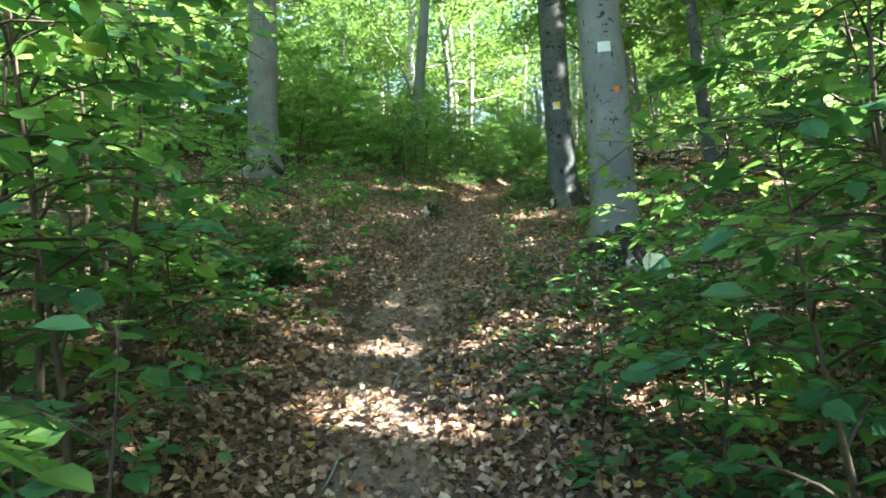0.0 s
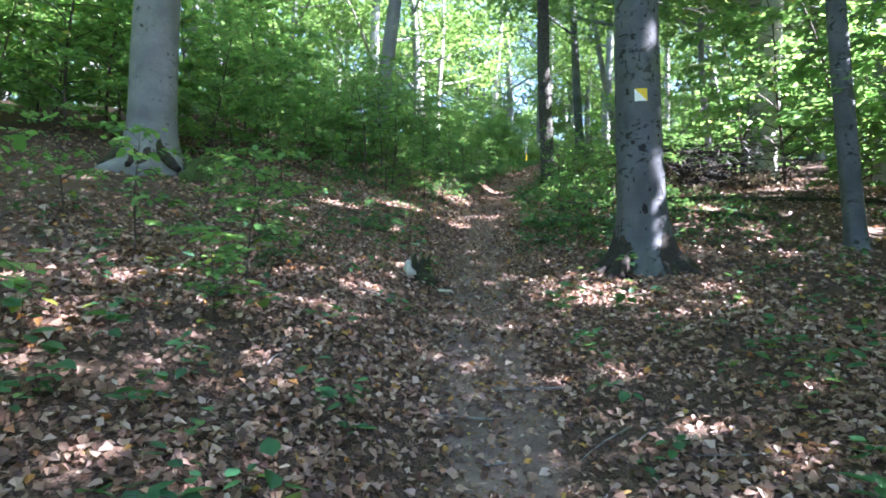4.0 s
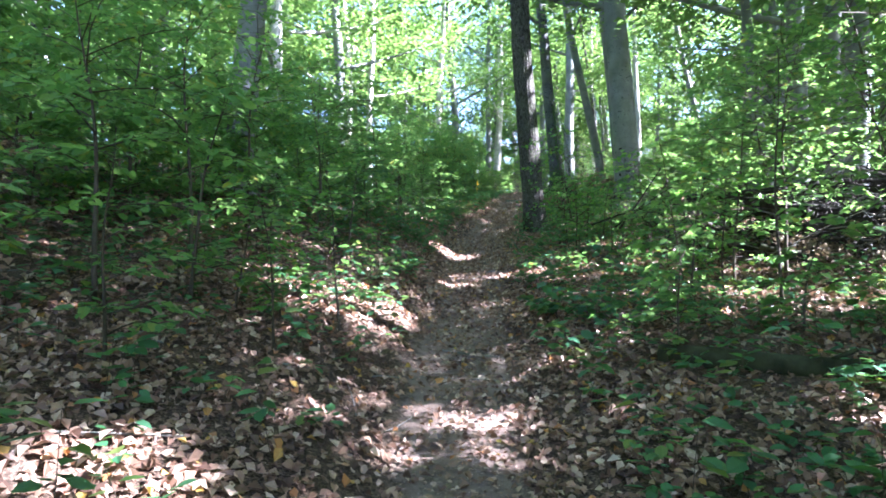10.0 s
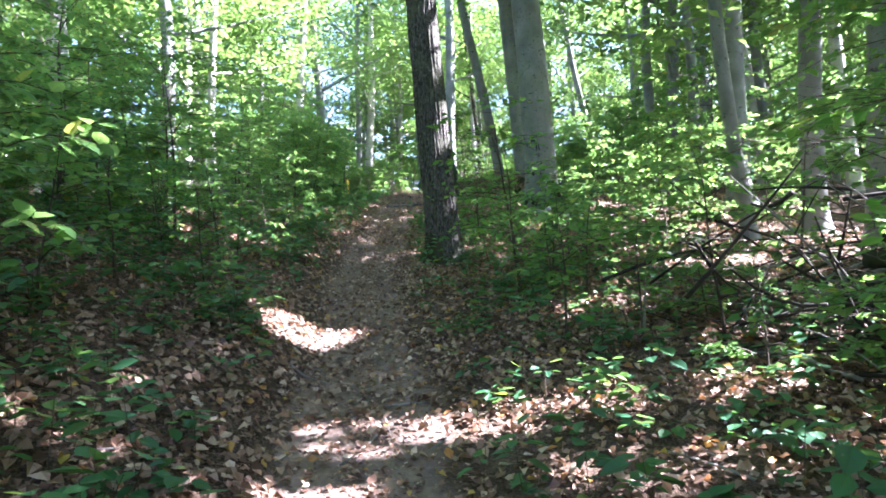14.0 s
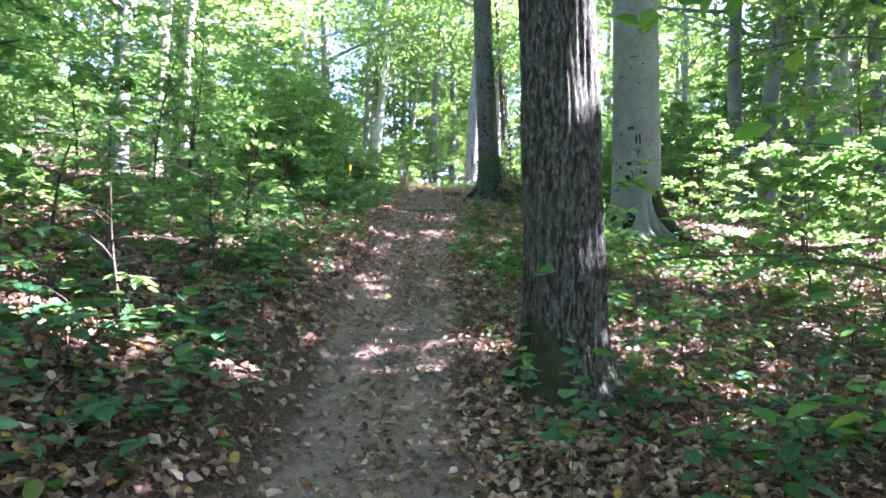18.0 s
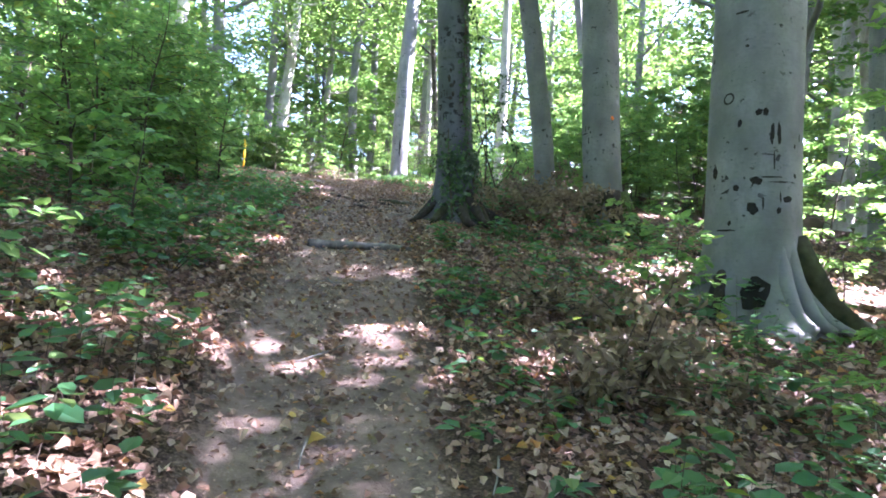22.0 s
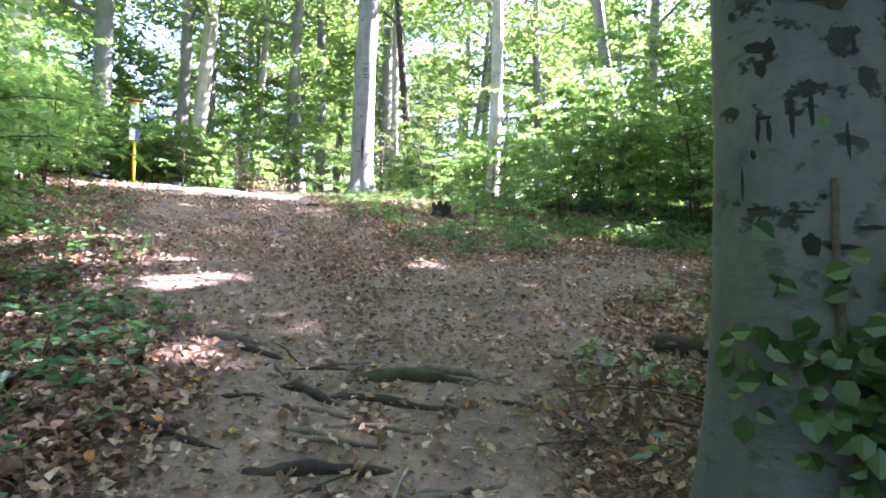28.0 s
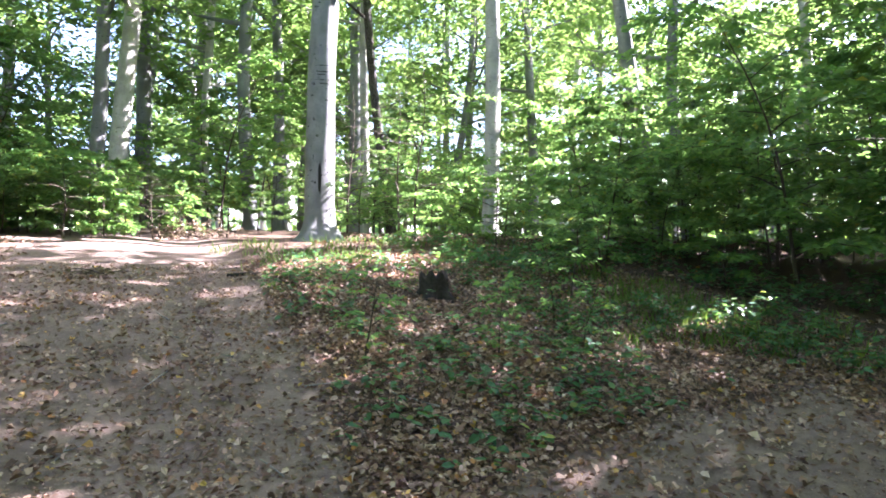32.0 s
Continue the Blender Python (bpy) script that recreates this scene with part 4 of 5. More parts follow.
for k, x, y, s in ((0, 2.9, 3.6, 0.8), (1, -3.0, 5.4, 0.8), (2, 4.9, 18.3, 0.7), (4, -0.9, 19.2, 0.7), (0, 0.2, 23.8, 0.7),
                   (3, 1.9, 27.6, 0.8), (0, 5.2, 34.2, 0.9), (1, 5.9, 36.8, 0.8), (2, 5.0, 37.4, 1.0), (3, 6.2, 38.4, 0.8), (4, 3.6, 34.6, 0.9), (0, 4.0, 36.2, 1.0), (1, 2.9, 38.2, 1.1), (2, 4.4, 39.6, 1.0), (3, 5.6, 40.6, 0.9), (4, 2.2, 35.6, 1.0), (0, 3.4, 33.2, 0.7)):
    put(tall, k, x, y, s, rng.uniform(0, 360))


def scatter(kinds, count, box, clear, reach, low, high, gap=0.9):
    made, tries, near = 0, 0, []
    while made < count and tries < 30000:
        tries += 1
        x, y = rng.uniform(box[0], box[2]), rng.uniform(box[1], box[3])
        side = trail_place([x], [y])[3][0]
        if y > 55:
            side = math.hypot(x - 13, y - 46)
        if not clear < abs(side) < reach or wave(x, y, 3.0, 7) < -0.35:
            continue
        if 1.2 < x < 6.5 and 7 < y < 12.6 or 33 < y < 46 and -7 < side < 6.5 or any((x - a) ** 2 + (y - b) ** 2 < gap * gap for a, b in near[-60:]) or not free(x, y, 0.6):
            continue
        near.append((x, y))
        put(kinds, int(rng.integers(len(kinds))), x, y, rng.uniform(low, high), rng.uniform(0, 360))
        made += 1


scatter(small, 60, (-6, -1, 12, 33), 1.5, 5.0, 0.6, 1.3)
scatter(tall, 80, (-14, -2, 20, 56), 4.2, 13.0, 0.7, 1.2)
scatter(thick, 120, (-24, -8, 42, 74), 7.5, 26.0, 0.7, 1.25, 1.6)
scatter(thick, 18, (-14, 12, -4, 34), 6.0, 15.0, 0.8, 1.2, 1.4)
scatter(thick, 34, (-2, 54, 40, 76), 10.0, 30.0, 0.8, 1.3, 1.5)
scatter(thick, 50, (-50, -20, 70, 110), 24.0, 60.0, 1.2, 1.8, 2.5)
for k, x, y, s in ((0, 7.6, 12.3, 1.2), (1, 8.2, 14.2, 1.2), (2, 8.9, 16.5, 1.15), (3, 9.3, 18.8, 1.1), (2, 7.4, 10.0, 1.1), (1, 9.6, 20.9, 1.15), (0, 8.6, 8.0, 1.2), (3, 10.6, 13.0, 1.2), (1, 11.4, 16.0, 1.2), (0, 12.2, 19.6, 1.2), (2, 14.0, 14.5, 1.1), (3, 15.5, 17.5, 1.2), (1, 14.6, 11.0, 1.1)):
    put(thick, k, x, y, s, rng.uniform(0, 360))
# the thicket beside the plateau, and the low bushes along its far edge
for i in range(46):
    x, y = rng.uniform(17.6, 29.0), rng.uniform(38.5, 50.0)
    if y - 40 > 0.9 * (x - 17.6) or not free(x, y, 0.5):
        x, y = x + 3.5, y - 2.5
    put(tall if i % 2 else thick, i % 4, x, y, rng.uniform(0.6, 1.0), rng.uniform(0, 360))
for i in range(34):
    x = 8.8 + i * 0.16 + rng.uniform(-0.2, 0.2)
    y = 48.9 + 1.9 * (x < 11.4) + 0.85 * (x - 11.0) * (x > 11.0) + (0.3, 1.2, 2.2)[i % 3] + rng.uniform(-0.2, 0.3)
    if free(x, y, 0.45):
        put(bush, i % 3, x, y, rng.uniform(0.8, 1.15), rng.uniform(0, 360))
for k, x, y, s in ((0, -2.4, 17.2, 1.0), (1, -3.2, 17.9, 1.1), (2, -1.8, 18.5, 0.9), (0, -1.0, 18.9, 0.9), (1, -2.7, 19.3, 1.1), (2, -0.6, 19.9, 0.9), (0, -1.6, 20.6, 1.1), (1, -3.5, 20.5, 1.2), (2, 0.2, 20.7, 0.8), (0, -0.4, 21.3, 1.0), (1, 0.6, 22.4, 0.9),
                   (2, -4.4, 18.7, 1.2), (0, -4.1, 16.6, 1.1), (1, -5.2, 17.6, 1.3), (2, -3.0, 21.8, 1.2), (0, 1.0, 24.0, 0.9), (1, -0.2, 23.6, 1.1), (2, 0.8, 26.0, 1.1), (0, 1.8, 25.2, 0.8), (1, 1.6, 28.4, 1.0), (2, 2.4, 29.8, 1.0),
                   (2, 5.0, 20.0, 0.5), (1, 5.6, 21.0, 0.5), (2, 8.6, 24.6, 1.0), (0, 8.8, 26.4, 1.0), (1, 10.0, 27.4, 1.1),
                   (1, 7.2, 39.2, 1.15), (2, 7.4, 40.6, 1.1), (0, 7.7, 42.2, 1.1), (2, 6.2, 38.0, 1.1), (0, 6.5, 39.6, 1.1), (1, 5.4, 39.6, 1.2), (2, 6.9, 41.0, 1.0), (0, 5.6, 36.6, 1.0), (1, 18.0, 43.2, 1.0), (2, 18.9, 44.4, 1.1), (0, 19.4, 42.0, 1.0), (1, 20.2, 43.6, 1.2), (2, 18.6, 46.2, 1.0), (0, 17.6, 47.6, 0.9), (1, 19.6, 47.0, 1.1), (2, 21.4, 45.2, 1.2)):
    put(bush, k, x, y, s, rng.uniform(0, 360))
for k, x, y, s in ((0, -1.1, 2.0, 1.1), (1, -1.5, 2.3, 1.1), (2, -1.35, 2.9, 1.05), (0, -1.9, 2.8, 1.2), (1, -2.3, 3.4, 1.2), (2, -0.47, 0.82, 0.56), (0, 1.15, 1.7, 0.95), (1, 1.6, 2.0, 1.05), (2, 1.9, 2.6, 1.05), (0, 1.0, 2.5, 0.5), (1, 1.3, 3.0, 0.55), (2, 0.85, 3.1, 0.4), (0, 2.3, 3.0, 1.1), (1, 2.2, 3.8, 0.9),
                   (1, 5.4, 22.2, 0.7), (2, 1.6, 22.3, 0.6), (0, 1.9, 23.3, 0.6)):
    put(broad, k, x, y, s, rng.uniform(0, 360))
# tall leafy shoots that hang over the trail
for k, x, y, s in ((0, -1.05, 1.45, 0.85), (1, -1.5, 2.5, 0.85), (2, -1.9, 3.6, 0.8), (0, -2.3, 4.6, 0.95), (1, -2.9, 5.8, 0.95), (2, -3.7, 7.2, 0.9), (1, 1.35, 1.65, 0.78), (2, 1.95, 2.4, 0.85), (0, 2.6, 3.2, 0.9),
                   (0, -0.5, 17.0, 0.9), (1, -0.2, 18.4, 0.9), (2, 0.1, 19.8, 0.8), (0, 0.9, 21.2, 0.8), (1, 4.6, 17.3, 0.75), (2, 5.4, 18.2, 0.85), (0, 5.2, 16.6, 0.8), (1, 6.6, 19.8, 0.9), 
                   (1, 1.5, 26.4, 0.8), (2, 2.0, 24.8, 0.75), (0, 3.1, 30.2, 0.8), (1, 3.5, 31.6, 0.85), (2, 0.9, 24.9, 0.9)):
    put(leafy, k, x, y, s, rng.uniform(0, 360))
for k, x, y, s in ((2, 4.4, 18.4, 0.65), (0, 4.9, 18.9, 0.75), (2, 5.5, 19.6, 0.7), (0, 4.35, 17.7, 0.7), (1, 5.0, 22.7, 0.75), (2, 5.35, 23.3, 0.85), (0, 4.85, 21.9, 0.6), (0, 4.9, 20.9, 0.55),
                   (1, 2.2, 22.9, 0.45), (2, 2.6, 24.4, 0.45), (0, 1.9, 23.9, 0.5), (1, 3.0, 26.4, 0.42), (2, 1.0, 17.2, 0.5), (0, 0.6, 16.6, 0.55)):
    put(hazel, k, x, y, s, rng.uniform(0, 360))


def bramble(seed, stems, reach, size):
    """A low plant: arching stalks from one root, with broad leaves in threes."""
    rng = np.random.default_rng(seed)
    pieces, at, along = [], [], []
    for i in range(stems):
        a, L = i * 2.4 + rng.normal(0, 0.4), reach * rng.uniform(0.6, 1.2)
        u = np.linspace(0, 1, 6)
        rise = rng.uniform(0.7, 1.4)
        p = np.stack([np.cos(a) * L * 0.75 * u, np.sin(a) * L * 0.75 * u, L * (rise * u - 0.62 * rise * u * u) - 0.02], 1)
        pieces.append(tube(p, 0.0035 * (1.2 - u), 4, i))
        for f in np.arange(0.35, 1.01, 0.16):
            q = np.array([np.interp(f, u, p[:, c]) for c in range(3)])
            b = a + rng.normal(0, 0.8)
            for turn in (-1.0, 0.0, 1.0):
                at.append(q + np.array([math.cos(b), math.sin(b), 0.2]) * 0.03 + rng.normal(0, 0.006, 3))
                along.append((math.cos(b + turn), math.sin(b + turn), rng.normal(-0.1, 0.2)))
    at, along = np.array(at), np.array(along)
    up = np.stack([rng.normal(0, 0.25, len(at)), rng.normal(0, 0.25, len(at)), np.ones(len(at))], 1)
    ln = size * rng.uniform(0.6, 1.2, len(at))
    top = thing("bramble", Matrix(), "low bramble with broad dark green leaves", "bramble", "brambles beside the trail")
    tagged(part("branchwork", mesh_of("branchwork", *joined(pieces), TWIG), top), kind="stuff")
    part("foliage", mesh_of("foliage", *leaves(at, along, up, ln, ln * 0.78, rng, 0.22, True), GREEN_NEAR, False), top)
    return top


brambles = [bramble(200 + i, 5 + i % 3, 0.42 + 0.06 * i, 0.088 + 0.006 * (i % 3)) for i in range(5)]
PATCHES = ((-1.3, 4.6), (-1.7, 4.9), (-1.2, 5.3), (-1.9, 5.7), (-2.0, 4.4), (-1.5, 5.0), (-1.4, 6.4), (-2.2, 5.2), (-1.65, 5.35), (-1.56, 6.0), (-2.4, 6.5), (-1.05, 5.1), (-1.1, 5.6), (-1.4, 10.6), (-1.1, 11.0), (2.2, 14.5), (3.1, 13.8), (2.7, 12.9), (3.05, 14.9), (1.95, 13.2), (-0.35, 12.8), (-0.2, 13.2), (2.25, 14.6), (2.65, 14.4), (-0.35, 13.9),
           (2.9, 17.5), (3.05, 17.1), (3.5, 17.2), (4.8, 18.0), (3.4, 19.1), (4.3, 18.7), (1.6, 19.2), (1.75, 23.4), (2.0, 22.9), (1.9, 22.3), (2.2, 22.3), (4.6, 22.0), (5.7, 22.8), (2.8, 26.1), (3.0, 25.4), (2.9, 24.9), (5.5, 24.5), (6.1, 24.5),
           (3.7, 28.4), (4.4, 28.9), (4.5, 28.1), (3.7, 27.5), (4.1, 27.2), (3.8, 27.0), (6.7, 28.4), (6.9, 27.4), (6.0, 33.5), (5.8, 32.1), (6.0, 32.2), (5.5, 31.9), (8.4, 32.8), (7.9, 31.5), (8.0, 31.2), (9.3, 31.9), (7.8, 36.6), (7.8, 39.2), (9.7, 33.3), (10.2, 33.2), (10.8, 33.2), (11.4, 33.2))
for i, (px, py) in enumerate(PATCHES):
    for k in range(1 + i % 2):
        bx, by = px + rng.normal(0, 0.15), py + rng.normal(0, 0.2)
        if abs(trail_place([bx], [by])[3][0]) > 0.75:
            put(brambles, (i + 2 * k) % 5, bx, by, rng.uniform(0.6, 0.95), rng.uniform(0, 360))
for i in range(26):
    x, y = rng.uniform(4.4, 9.0), rng.uniform(45.5, 50.5)
    if free(x, y, 0.5):
        put(tall, i % 5, x, y, rng.uniform(0.5, 0.9), rng.uniform(0, 360))
for k, x, y, s in ((1, 6.0, 36.2, 0.95), (3, 5.6, 37.4, 1.0), (0, 6.4, 37.3, 0.85), (2, 6.3, 38.9, 1.0), (4, 5.2, 38.6, 1.05), (1, 6.6, 40.2, 1.0), (0, 5.7, 41.4, 1.1), (3, 7.0, 41.6, 0.9), (2, 4.6, 40.8, 1.1), (4, 6.5, 43.0, 1.0), (0, 7.4, 43.4, 0.7), (1, 5.4, 35.2, 0.8), (3, 7.35, 38.2, 0.72)):
    put(tall, k, x, y, s, rng.uniform(0, 360))
for i in range(22):
    x, y = rng.uniform(16.8, 23.0), rng.uniform(49.0, 55.0)
    if free(x, y, 0.5):
        put(tall, i % 5, x, y, rng.uniform(0.6, 0.95), rng.uniform(0, 360))



def open_gaps():
    """Thins the crowns where the sun comes through to the sunny places."""
    to = np.array(to_sun)
    cache = {}
    for ob in [o for o in bpy.data.objects if o.type == "MESH" and o.name.split(".")[0] in ("crown", "foliage") and o.parent and o.parent.name.split(".")[0] in ("beech_tree", "oak_tree", "young_tree", "young_beech", "beech_sapling", "leafy_sapling", "hazel_shoot", "broadleaf_shoot", "tree_seedling", "bush", "bramble")]:
        me = ob.data
        if me.name not in cache:
            v = np.empty(len(me.vertices) * 3, np.float32)
            me.vertices.foreach_get("co", v)
            v = v.reshape(-1, 3)
            total = np.empty(len(me.polygons), np.int32)
            me.polygons.foreach_get("loop_total", total)
            cache[me.name] = v, int(total[0])
        v, corners = cache[me.name]
        size = 4 if corners == 3 else 6
        m = np.array(ob.parent.matrix_basis)
        mid = v.reshape(-1, size, 3).mean(1) @ m[:3, :3].T + m[:3, 3]
        keep = np.ones(len(mid), bool)
        hub = mid.mean(0)
        around = np.sqrt(((mid - hub) ** 2).sum(1).max())
        for spot, r, start in SHAFTS:
            q = hub - spot
            if np.linalg.norm(q - (q @ to) * to) > around + r:
                continue
            q = mid - spot
            t = q @ to
            keep &= ~((t > start) & (((q - t[:, None] * to) ** 2).sum(1) < r * r))
        z, _, _, side = trail_place(mid[:, 0], mid[:, 1]) if np.linalg.norm(hub[:2] - CURVE[:, :2], axis=1).min() < around + 0.5 and hub[2] < 14 else (0, 0, 0, np.full(len(mid), 9.0))
        keep &= (np.abs(side) > 0.42) | (mid[:, 2] - z > 2.2)
        if keep.all():
            continue
        w = v.reshape(-1, size, 3)[keep]
        k = np.arange(len(w))[:, None] * size
        f = np.concatenate([k + [0, 1, 2], k + [0, 2, 3]]) if size == 4 else np.concatenate([k + [0, 1, 2, 3], k + [0, 3, 4, 5]])
        ob.data = mesh_of(me.name.split(".")[0], w, f, me.materials[0], False)


SHAFTS = [(np.array([x, y, height(x, y)]), r + 0.08, 0.5) for x, y, r in SUNNY] + [(np.array([x, y, height(x, y) + up]), r, 0.6 + r) for x, y, r, up in SUNLIT]
open_gaps()

# ---------- the forest floor ----------
def slope(x, y, e=0.15):
    return (ground(x + e, y) - ground(x - e, y)) / (2 * e), (ground(x, y + e) - ground(x, y - e)) / (2 * e)


def along_trail(n, rng, lo, hi, reach):
    """n places beside the trail, from y lo to hi, closer together near it."""
    k = (CURVE[:, 1] > lo) & (CURVE[:, 1] < hi)
    c = CURVE[k]
    u = rng.random(n) * (len(c) - 1.001)
    i, f = u.astype(int), (u % 1)[:, None]
    p, d = c[i, :2] * (1 - f) + c[i + 1, :2] * f, unit(c[i + 1, :2] - c[i, :2])
    side = np.sign(rng.random(n) - 0.5) * reach * rng.random(n) ** 1.35
    return p[:, 0] + d[:, 1] * side, p[:, 1] - d[:, 0] * side


def litter(name, n, reach_in, reach_out, lo, hi, fine, size, label, rng, box=None):
    """Dry leaves strewn beside the trail, fewer where it is trodden."""
    x, y = along_trail(n, rng, lo, hi, reach_out) if box is None else (rng.uniform(box[0], box[2], n), rng.uniform(box[1], box[3], n))
    _, _, _, side = trail_place(x, y)
    keep = (rng.random(len(x)) > (0.76 + 0.1 * np.clip((y - 20) / 10, 0, 1)) * bareness(x, y)) & (np.abs(side) >= reach_in)
    keep &= rng.random(len(x)) < 0.72 + 0.38 * wave(x, y, 0.9, 6)
    x, y = x[keep], y[keep]
    sx, sy = slope(x, y)
    along, up = random_turn(len(x), rng, 0.6)
    along[:, 2] += along[:, 0] * sx + along[:, 1] * sy
    up[:, 0] -= sx
    up[:, 1] -= sy
    ln = size * rng.uniform(0.55, 1.2, len(x))
    at = np.stack([x, y, ground(x, y) + rng.uniform(0.003, 0.035, len(x))], 1)
    tagged(new(name, mesh_of(name, *leaves(at, along, up, ln, ln * rng.uniform(0.55, 0.85, len(x)), rng, 0.6, fine, 0.17), DRY_LEAF, False)), label, "leaf litter", kind="stuff")


rng = np.random.default_rng(77)
litter("fallen_leaves", 250000, 0.0, 2.8, 0.0, 44.5, True, 0.051, "brown and tan dry leaves covering the forest floor", rng)
litter("fallen_leaves", 170000, 0.7, 4.6, 0.0, 46.0, False, 0.062, "brown dry leaves beside the trodden trail", rng)
litter("far_fallen_leaves", 120000, 2.2, 9.0, -1.0, 50.0, False, 0.095, "brown dry leaves on the slopes beside the trail", rng)
litter("fallen_leaves", 60000, 0.0, 0.0, 0, 0, True, 0.053, "brown dry leaves covering a low bank between two tracks", rng, (10.4, 38.6, 18.6, 46.8))
x, y = along_trail(100000, rng, 0.0, 47.0, 2.4)
x, y = np.concatenate([x, rng.uniform(9.5, 19, 16000)]), np.concatenate([y, rng.uniform(36, 41, 16000)])
keep = rng.random(len(x)) < bareness(x, y)
x, y = x[keep], y[keep]
along, up = random_turn(len(x), rng, 0.4)
ln = rng.uniform(0.012, 0.04, len(x))
at = np.stack([x, y, ground(x, y) + rng.uniform(0.002, 0.01, len(x))], 1)
tagged(new("leaf_crumbs", mesh_of("leaf_crumbs", *leaves(at, along, up, ln, ln * 0.6, rng, 0.6, False), DRY_LEAF, False)), "trodden leaf crumbs and chips on the dirt trail", "leaf litter", kind="stuff")


def stalks(x, y, z0, x1, y1, z1, r):
    """Places and faces of thin three-sided stalks between two places."""
    n = len(x)
    v = []
    for k in range(3):
        a = k * 2.094
        v.append(np.stack([x + r * math.cos(a), y + r * math.sin(a), z0], 1))
    for k in range(3):
        a = k * 2.094
        v.append(np.stack([x1 + r * 0.6 * math.cos(a), y1 + r * 0.6 * math.sin(a), z1], 1))
    v = np.stack(v, 1).reshape(-1, 3)
    k = np.arange(n)[:, None] * 6
    return v, [np.concatenate([k + [0, 1, 4, 3], k + [1, 2, 5, 4], k + [2, 0, 3, 5]])]


def cover(x, y):
    """How thickly low green plants grow."""
    _, _, _, side = trail_place(x, y)
    left, s = side < 0, np.abs(side)

    def band(lo, hi, soft=1.0):
        return np.clip((y - lo) / soft, 0, 1) * np.clip((hi - y) / soft, 0, 1)

    c = 0.12 + 0 * y
    c += np.where(left, 1.0, 0.9) * band(-4, 5.5) * np.clip((s - 0.5) / 0.5, 0, 1)
    c += np.where(left, 0.7 * band(4.5, 9.5), 0.1) * np.clip((s - 1.1) / 0.6, 0, 1)
    c += np.where(left, 0.3, 1.0) * band(12.2, 17.5) * np.clip((s - 0.5) / 0.4, 0, 1)
    c += np.where(left, 1.0, 0.5) * band(16.5, 31.5) * np.clip((s - 0.5) / 0.4, 0, 1)
    c += np.where(left, 0.8, 0.3) * band(26.5, 35.5) * np.clip((s - 0.65) / 0.4, 0, 1)
    c += np.where(left, 0.8 * (s > 1.0), 0.12) * band(34.5, 40)
    c += np.where(left, 0.4 * (s > 2.4), 0.22) * band(39.5, 47)
    return c * (0.45 + 0.55 * (wave(x, y, 0.8, 8) > -0.25)) * np.clip((s - 0.38) / 0.25, 0, 1) * (1 - bareness(x, y))


def low_plants(n, lo, hi, reach, tall, size, leaf_count, material, name, label, rng, box=None):
    if box is None:
        x, y = along_trail(n, rng, lo, hi, reach)
        keep = rng.random(n) < cover(x, y)
    else:
        x, y = rng.uniform(box[0], box[2], n), rng.uniform(box[1], box[3], n)
        keep = (rng.random(n) > 1.6 * bareness(x, y)) & (wave(x, y, 1.1, 12) > -0.1)
    x, y = x[keep], y[keep]
    h = rng.uniform(0.3, 1.0, len(x)) * tall
    z = ground(x, y)
    tx, ty = x + rng.normal(0, 0.05, len(x)), y + rng.normal(0, 0.05, len(x))
    i = np.repeat(np.arange(len(x)), leaf_count)
    f = rng.uniform(0.45, 1.0, len(i))
    az = rng.random(len(i)) * 6.283
    at = np.stack([x[i] + (tx - x)[i] * f, y[i] + (ty - y)[i] * f, z[i] + h[i] * f], 1)
    along = np.stack([np.cos(az), np.sin(az), rng.normal(-0.05, 0.25, len(i))], 1)
    at = at + along * rng.uniform(0.0, 0.05, len(i))[:, None]
    up = np.stack([rng.normal(0, 0.25, len(i)), rng.normal(0, 0.25, len(i)), np.ones(len(i))], 1)
    ln = size * rng.uniform(0.6, 1.25, len(i))
    stuff = thing(name, Matrix(), label, "ground plants", kind="stuff")
    part("foliage", mesh_of("foliage", *leaves(at, along, up, ln, ln * 0.68, rng, 0.22, True), material, False), stuff)
    part("stalks", mesh_of("stalks", *stalks(x, y, z - 0.02, tx, ty, z + h, 0.0022), TWIG), stuff)


low_plants(15000, -2.0, 46.0, 4.6, 0.22, 0.075, 6, GREEN_NEAR, "seedlings", "low green seedlings growing through the leaf litter", rng)
low_plants(2100, -1.5, 35.0, 4.0, 0.5, 0.10, 9, GREEN_NEAR, "bramble_shoots", "knee-high green bramble shoots beside the trail", rng)

low_plants(950, 0, 0, 0, 0.26, 0.075, 7, GREEN_NEAR, "seedlings", "low green seedlings on the leafy bank", rng, (11.5, 39.4, 17.5, 46.8))
low_plants(1500, 0, 0, 0, 0.4, 0.09, 8, GREEN_NEAR, "seedlings", "green undergrowth along the edge of the thicket", rng, (16.5, 38.5, 23.0, 47.5))

# grass on the plateau's edge
rng = np.random.default_rng(78)
n = 2600
hub_x = np.concatenate([rng.normal(17.3, 0.8, 70), rng.uniform(13.6, 19.5, 45)])
hub_y = np.concatenate([rng.normal(41.5, 1.0, 70), rng.normal(46.6, 0.9, 45)])
pick = rng.integers(0, 115, n)
gx0, gy0 = hub_x[pick] + rng.normal(0, 0.13, n), hub_y[pick] + rng.normal(0, 0.13, n)
az = rng.random(n) * 6.283
along = np.stack([np.cos(az) * 0.6, np.sin(az) * 0.6, rng.uniform(0.5, 1.6, n)], 1)
up = np.stack([np.cos(az), np.sin(az), -0.4 + 0 * az], 1)
at = np.stack([gx0, gy0, ground(gx0, gy0) - 0.01], 1)
ln = rng.uniform(0.09, 0.24, n)
